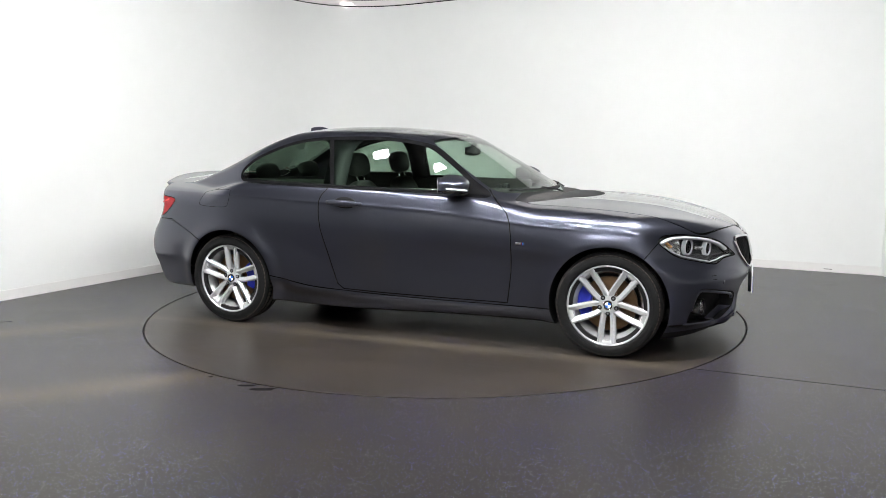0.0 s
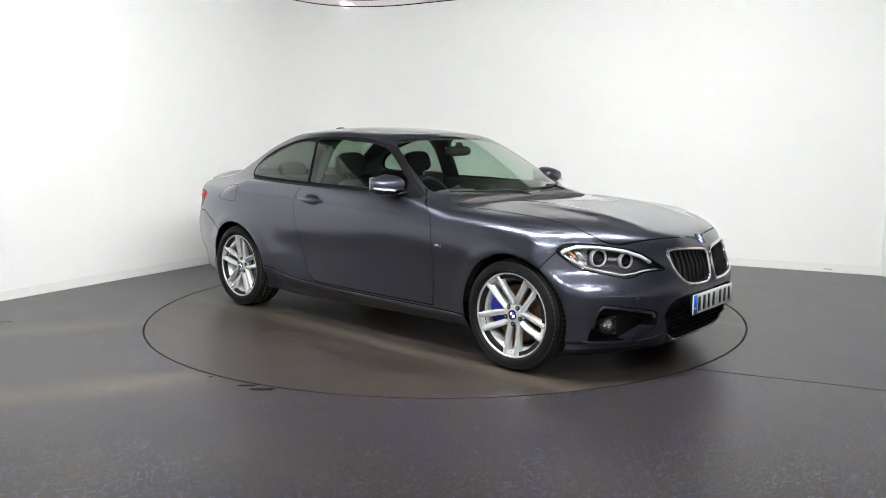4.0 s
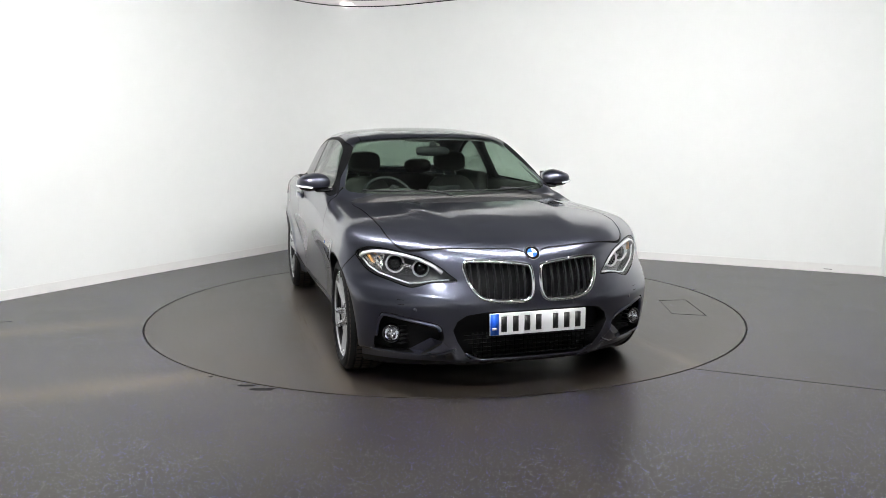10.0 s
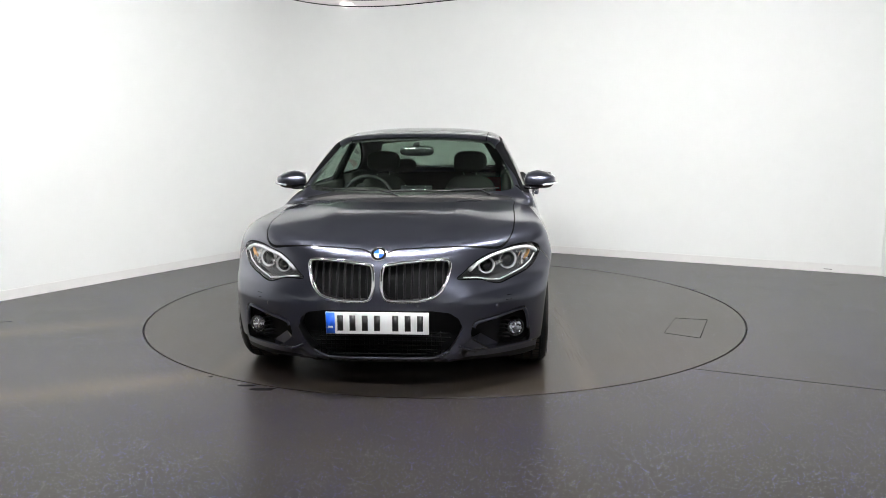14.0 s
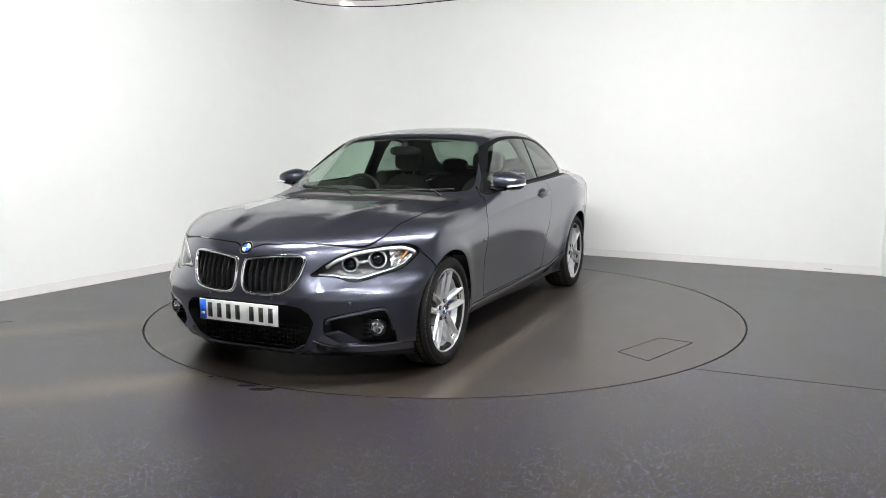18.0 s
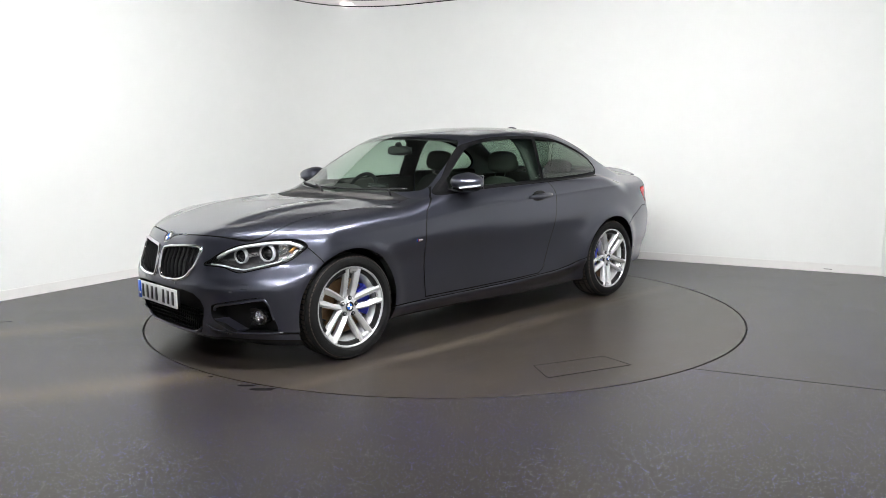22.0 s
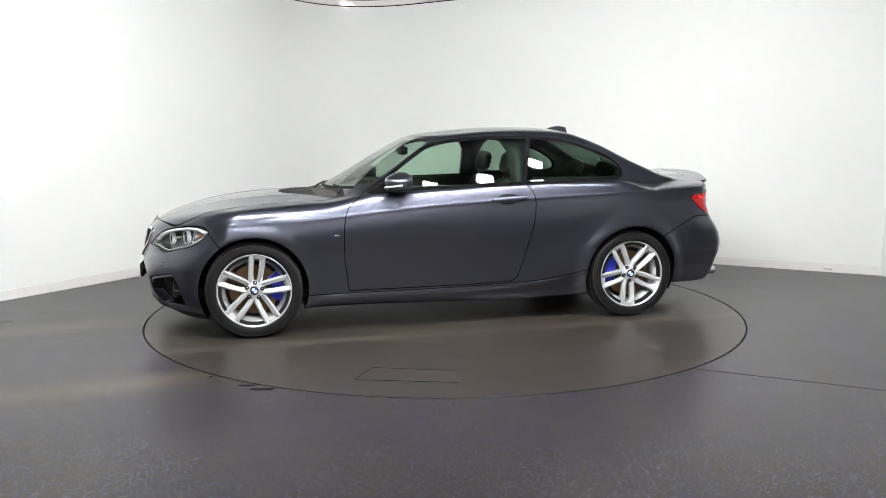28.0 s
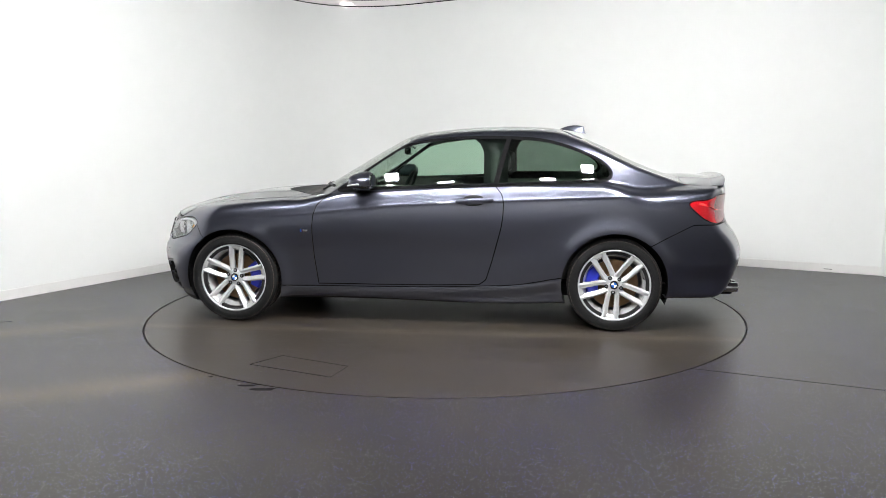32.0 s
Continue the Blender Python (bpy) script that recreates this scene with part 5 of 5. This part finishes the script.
def build_handle(door, sgn):
    x0, x1 = -0.525, -0.27
    pts = []
    for i in range(15):
        t = i / 14
        x = x0 + (x1 - x0) * t
        z = 0.889 - 0.010 * t
        y = float(onto_side([x], [z])[0])
        pts.append((x, y + 0.014 + 0.022 * math.sin(math.pi * t) ** 0.7, z))
    bm = bmesh.new()
    rows = []
    for i, p in enumerate(pts):
        t = i / 14
        h = 0.008 + 0.0135 * math.sin(math.pi * min(max(t, 0.02), 0.98)) ** 0.5
        rows.append([bm.verts.new((p[0], p[1] + 0.010 * math.cos(a), p[2] + h * math.sin(a))) for a in np.linspace(0, 2 * math.pi, 12, endpoint=False)])
    for p, q in zip(rows, rows[1:]):
        for k in range(12):
            bm.faces.new((p[k], p[(k + 1) % 12], q[(k + 1) % 12], q[k]))
    bm.faces.new(rows[0]), bm.faces.new(rows[-1][::-1])
    bmesh.ops.recalc_face_normals(bm, faces=bm.faces)
    part("door_handle", mirrored(bm, sgn), PAINT, door)
    y = float(onto_side([-0.395], [0.884])[0])
    part("handle_cup", mirrored(pebble((0.078, 0.004, 0.040), (-0.395, y + 0.0008, 0.884), 2.2, rows=14, cols=24), sgn), BLACK, door)


def build_cabin(car):
    # floor pan, wheel houses and inner panels in black
    part("floor_pan", join(box(3.5, 1.30, 0.10, (0, 0, 0.245), 0.02), box(0.62, 1.06, 0.34, (1.42, 0, 0.42), 0.05), box(0.4, 1.06, 0.3, (-1.80, 0, 0.45), 0.05)), BLACK, car)
    for x in (WHEEL_X, -WHEEL_X):
        for sgn in (1, -1):
            bm = bmesh.new()
            rows = []
            for i in range(33):
                a = radians(-22 + 224 * i / 32)
                rows.append([bm.verts.new((x + r * math.cos(a), y, WHEEL_Z + r * math.sin(a))) for r, y in ((0.20, 0.56 * sgn), (0.372, 0.56 * sgn), (0.372, 0.79 * sgn))])
            for p, q in zip(rows, rows[1:]):
                for k in range(2):
                    bm.faces.new((p[k], p[k + 1], q[k + 1], q[k]))
            bmesh.ops.recalc_face_normals(bm, faces=bm.faces)
            part("wheel_arch_liner", bm, BLACK, car)
    # inner door and side trim
    for sgn in (1, -1):
        part("door_card", box(1.02, 0.06, 0.64, (-0.06, sgn * 0.725, 0.66), 0.02), FABRIC, car)
        part("rear_side_trim", box(0.72, 0.10, 0.70, (-0.94, sgn * 0.665, 0.675), 0.03), FABRIC, car)
    # dashboard
    dash = part("dashboard", join(pebble((0.30, 0.68, 0.10), (0.68, 0, 0.845), 3.2), box(0.16, 1.36, 0.34, (0.60, 0, 0.72), 0.05), pebble((0.12, 0.21, 0.055), (0.50, -0.36, 0.915), 2.5)), FABRIC, car, "black dashboard")
    part("centre_screen", box(0.015, 0.22, 0.085, (0.44, 0.02, 0.935), 0.004, Matrix.Rotation(radians(-12), 4, "Y")), GLOSS, dash)
    # right-hand steering wheel
    m = Matrix.Translation((0.30, -0.36, 0.865)) @ Matrix.Rotation(radians(-24), 4, "Y")
    sw = bmesh.new()
    ring = lathe([(0.182 + 0.015 * math.cos(a), 0.015 * math.sin(a)) for a in np.linspace(0, 2 * math.pi, 10, endpoint=False)], 48, "x", closed=True)
    sw = join(sw, ring, pebble((0.025, 0.062, 0.055), (0.02, 0, 0), 2.6), box(0.012, 0.26, 0.028, (0.015, 0, 0), 0.004), box(0.012, 0.028, 0.16, (0.015, 0, -0.08), 0.004))
    bmesh.ops.transform(sw, matrix=m, verts=sw.verts)
    wheel = part("steering_wheel", sw, BLACK, car, "black three-spoke steering wheel")
    part("steering_column", tube([m @ Vector((0.03, 0, 0)), m @ Vector((0.25, 0, 0))], 0.035, False, 14), BLACK, wheel)

    def seat(x, y, w, base, top, tilt, rear=False):
        s = part("rear_seat" if rear else "front_seat", pebble((0.26, w, 0.085), (x + 0.22, y, base), 3.6), FABRIC, car, "dark cloth car seat")
        turn = Matrix.Translation((x, y, base)) @ Matrix.Rotation(radians(-tilt), 4, "Y")
        bm = pebble((0.07, w * 0.98, (top - base) / 2), (0, 0, (top - base) / 2), 3.4, shape=None)
        for v in bm.verts:
            v.co.y *= 1 - 0.22 * max(0, v.co.z / (top - base)) ** 2 if not rear else 1
        bmesh.ops.transform(bm, matrix=turn, verts=bm.verts)
        part("backrest", bm, FABRIC, s)
        for hy in ((0.0,) if not rear else (-0.3, 0.3)):
            hh = 0.085 if not rear else 0.065
            bm = pebble((0.05, 0.135 if not rear else 0.125, hh), (0.015, hy, top - base + hh + (0.03 if not rear else -0.005)), 3.0)
            bmesh.ops.transform(bm, matrix=turn, verts=bm.verts)
            part("headrest", bm, FABRIC, s)
            for py in (-0.05, 0.05):
                bm = tube([(0.01, hy + py, top - base - 0.05), (0.012, hy + py, top - base + 0.08)], 0.006, False)
                bmesh.ops.transform(bm, matrix=turn, verts=bm.verts)
                part("headrest_post", bm, CHROME, s)
    for y in (-0.36, 0.36):
        seat(-0.42, y, 0.25, 0.50, 1.02, 14)
    seat(-1.18, 0, 0.58, 0.55, 1.03, 22, True)
    # trim of the B-pillars and the roof sides, inside the glass
    for sgn in (1, -1):
        bm = bmesh.new()
        rows = []
        for z in np.linspace(0.86, 1.325, 9):
            h = z - 0.965
            x = -0.535 + 0.02 * h
            y = float(cabin(x)) - float(lean(x)) * h - 0.10 * h * h - 0.028 if h > 0 else float(cabin(x)) - 0.028
            w = 0.085 + 0.10 * max(0.0, (z - 1.2) / 0.125) ** 2
            rows.append([bm.verts.new((x + k * w, sgn * (y - q), z)) for k, q in ((-1, 0.0), (1, 0.0), (0.85, 0.03), (-0.85, 0.03))])
        for p, q in zip(rows, rows[1:]):
            for k in range(4):
                bm.faces.new((p[k], p[(k + 1) % 4], q[(k + 1) % 4], q[k]))
        bmesh.ops.recalc_face_normals(bm, faces=bm.faces)
        part("pillar_trim", bm, BLACK, car, "dark inner pillar trim")
    part("parcel_shelf", box(0.52, 1.12, 0.03, (-1.58, 0, 0.965), 0.01), FABRIC, car)
    rv = part("rear_view_mirror", pebble((0.028, 0.125, 0.036), (0.205, 0.0, 1.215), 3.0), GLOSS, car, "black rear-view mirror")
    part("mirror_stalk", box(0.035, 0.05, 0.06, (0.205, 0, 1.248), 0.010, Matrix.Rotation(radians(30), 4, "Y")), BLACK, rv)
    part("mirror_glass", box(0.003, 0.22, 0.055, (0.175, 0, 1.215), 0.001), CHROME, rv)


def build_car():
    car = new("car")
    S, kind = cut_skin()
    made = {}
    pair = {"door": ("painted coupe door", PAINT), "front_wing": ("", PAINT), "rear_wing": ("", PAINT), "side_skirt": ("", PAINT), "front_lip": ("lower bumper lip, coloured black for its shade", BLACK), "rear_lamp": ("red wrap-round rear lamp", RED), "window_trim": ("satin black window surround", TRIM)}
    for name, (label, mt) in pair.items():
        for sgn in (1, -1):
            made[name, sgn] = dress(name, panel_mesh(name, S, kind == name, False, sgn < 0), mt, car, label, False)
    for name, mt, label in (("front_bumper", PAINT, "grey metallic front bumper"), ("rear_bumper", PAINT, "grey metallic rear bumper"), ("bonnet", PAINT, "smooth folded bonnet"), ("boot_lid", PAINT, ""), ("roof", PAINT, ""), ("cowl", BLACK, "black plastic cowl"), ("underbody", BLACK, ""), ("windscreen", PANE_FRONT, "tinted windscreen"), ("rear_window", PANE_DARK, "dark heated rear window")):
        made[name] = dress(name, panel_mesh(name, S, kind == name, True, False), mt, car, label, False)
    for sgn in (1, -1):
        dress("door_window", panel_mesh("door_window", S, kind == "door_window", False, sgn < 0), PANE, made["door", sgn], "green-tinted door window", False)
        dress("quarter_window", panel_mesh("quarter_window", S, kind == "quarter_window", False, sgn < 0), PANE_DARK, made["rear_wing", sgn], "dark-tinted quarter window", False)
        build_mirror(made["door", sgn], sgn)
        build_handle(made["door", sgn], sgn)
        # wing badge: three small slanting stripes and a silver block
        wing = made["front_wing", sgn]
        for i, (dx, w, mt) in enumerate(((0.022, 0.004, BADGE_BLUE), (0.017, 0.004, PLATE_BLUE), (0.012, 0.004, RED), (-0.010, 0.034, CHROME))):
            x = 0.808 + dx
            y = float(onto_side([x], [0.667])[0])
            bm = box(w, 0.004, 0.017, (x, y, 0.667), 0.001)
            part("wing_badge", mirrored(bm, sgn), mt, wing)
        # side jewel lamp bar
        bar = [(p, z) for p, z in ((54.5, 0.868), (50, 0.845), (45, 0.822), (38, 0.815), (30, 0.815))]
        lamp = made["rear_lamp", sgn]
        pts = []
        for d, z in rounded(bar, 5, False):
            a = radians(d)
            q = march(np.array([[-1.3, 0.0, z]]), np.array([[-math.cos(a), math.sin(a), 0.0]]), 1.4)[0]
            pts.append((q[0], sgn * q[1], z))
        part("light_bar", tube([(p[0] + 0.004, p[1] - 0.004 * sgn, p[2]) for p in pts], 0.006, False, 10, 2.0), RED_BAR, lamp)
    dress("panel_gap", panel_mesh("panel_gap", S, kind == "groove", True, False, 0.006), SEAM, car, "", False)
    head = (kind == "roof") | ((kind == "rear_wing") & (S.centres()[:, 2] > 0.97))
    dress("headliner", panel_mesh("headliner", S, head, True, False, 0.022), HEADLINER, car, "", False)
    build_front(car, S, kind, made["front_bumper"])
    # fuel flap on the car's right: a thin slit round the lid
    pts = [(x, -float(onto_side([x], [z])[0]) - 0.0002, z) for x, z in FUEL]
    part("fuel_flap_slit", tube(pts, 0.0016, True, 6), SEAM, made["rear_wing", -1])
    # boot lip, aerial, exhaust, wipers, window guide bars
    bm = bmesh.new()
    rows = []
    for y in np.linspace(-0.61, 0.61, 49):
        x = -2.10 + 0.24 * abs(y) ** 2.2
        e = max(0.0, 1 - (abs(y) / 0.61) ** 6)
        base = 1.016 - 0.035 * (abs(y) / 0.6) ** 2.4
        rows.append([bm.verts.new(p) for p in ((x + 0.10, y, base - 0.003), (x, y, base + 0.012 * e), (x - 0.055, y, base + 0.026 * e), (x - 0.062, y, base + 0.020 * e), (x - 0.045, y, base - 0.02))])
    for p, q in zip(rows, rows[1:]):
        for k in range(4):
            bm.faces.new((p[k], p[k + 1], q[k + 1], q[k]))
    bmesh.ops.recalc_face_normals(bm, faces=bm.faces)
    part("boot_spoiler", sharp(bm, 50), PAINT, made["boot_lid"])
    fin = bmesh.new()
    rows = []
    for t in np.linspace(0, 1, 14):
        x = -0.97 - 0.20 * t
        z = float(roof(x)) - 0.004
        h = 0.052 * math.sin(math.pi * min(1, t * 0.62)) ** 0.9 * (1 if t < 0.93 else (1 - t) / 0.07)
        w = 0.026 * math.sin(math.pi * (0.08 + 0.84 * t)) ** 0.6
        rows.append([fin.verts.new((x - 0.35 * h * 0, w * c * (1 - 0.75 * s), z + max(h, 0.001) * s)) for c, s in ((1, 0), (1, 0.4), (0.8, 0.8), (0, 1), (-0.8, 0.8), (-1, 0.4), (-1, 0))])
    for p, q in zip(rows, rows[1:]):
        for k in range(6):
            fin.faces.new((p[k], p[k + 1], q[k + 1], q[k]))
    fin.faces.new(rows[-1]), fin.faces.new(rows[0][::-1])
    bmesh.ops.recalc_face_normals(fin, faces=fin.faces)
    part("aerial_fin", sharp(fin, 40), PAINT, car)
    for y in (0.44, 0.53):
        part("exhaust_tip", lathe([(0.036, -2.05), (0.036, -2.215), (0.034, -2.22), (0.031, -2.215), (0.031, -2.05)], 28, "x", (0, y, 0.262)), CHROME, car)
    part("rear_diffuser", box(0.10, 1.0, 0.09, (-2.15, 0, 0.245), 0.02), BLACK, car)
    for pts in (((-0.60, 0.972), (-0.30, 0.966), (0.02, 0.962)), ((-0.06, 0.966), (0.28, 0.964), (0.60, 0.974))):
        line = on_nose([(y, z) for y, z in rounded(pts, 8, False)], 0.010, 0.0)
        blade = part("wiper", tube(line, 0.006, False, 8, 1.6), BLACK, car, "black windscreen wiper")
        a, b = line[4], line[-3]
        part("wiper_arm", tube([(b[0] + 0.07, b[1], b[2] - 0.035), (b[0] + 0.035, b[1] - 0.06, b[2] - 0.008), ((a[0] + b[0]) / 2 + 0.015, (a[1] + b[1]) / 2, (a[2] + b[2]) / 2 + 0.008)], 0.007, False, 8), BLACK, blade)
    build_cabin(car)
    for x, y, sgn, cal, turn in ((WHEEL_X, 0.768, 1, 174, 96), (WHEEL_X, -0.768, -1, 174, -90), (-WHEEL_X, 0.768, 1, 8, -84), (-WHEEL_X, -0.768, -1, 8, 93)):
        build_wheel(car, (x, y, 0.317), sgn, cal, turn)
    return tagged(car, "dark grey metallic two-door coupe parked on the turntable", "car")


CAR = build_car()


def motions():
    """Turntable and car turn together, clockwise from above, at a steady 5.2 degrees a second."""
    rows = [(t, -21.33 - 5.20 * t) for t in range(0, 33, 2)]
    walk(TURNTABLE, [(t, pose(0, 0, 0, 0, 0, a)) for t, a in rows])
    walk(CAR, [(t, pose(0, 0, 0, 0, 0, a) @ pose(0.097, -0.178, 0.001)) for t, a in rows])


motions()
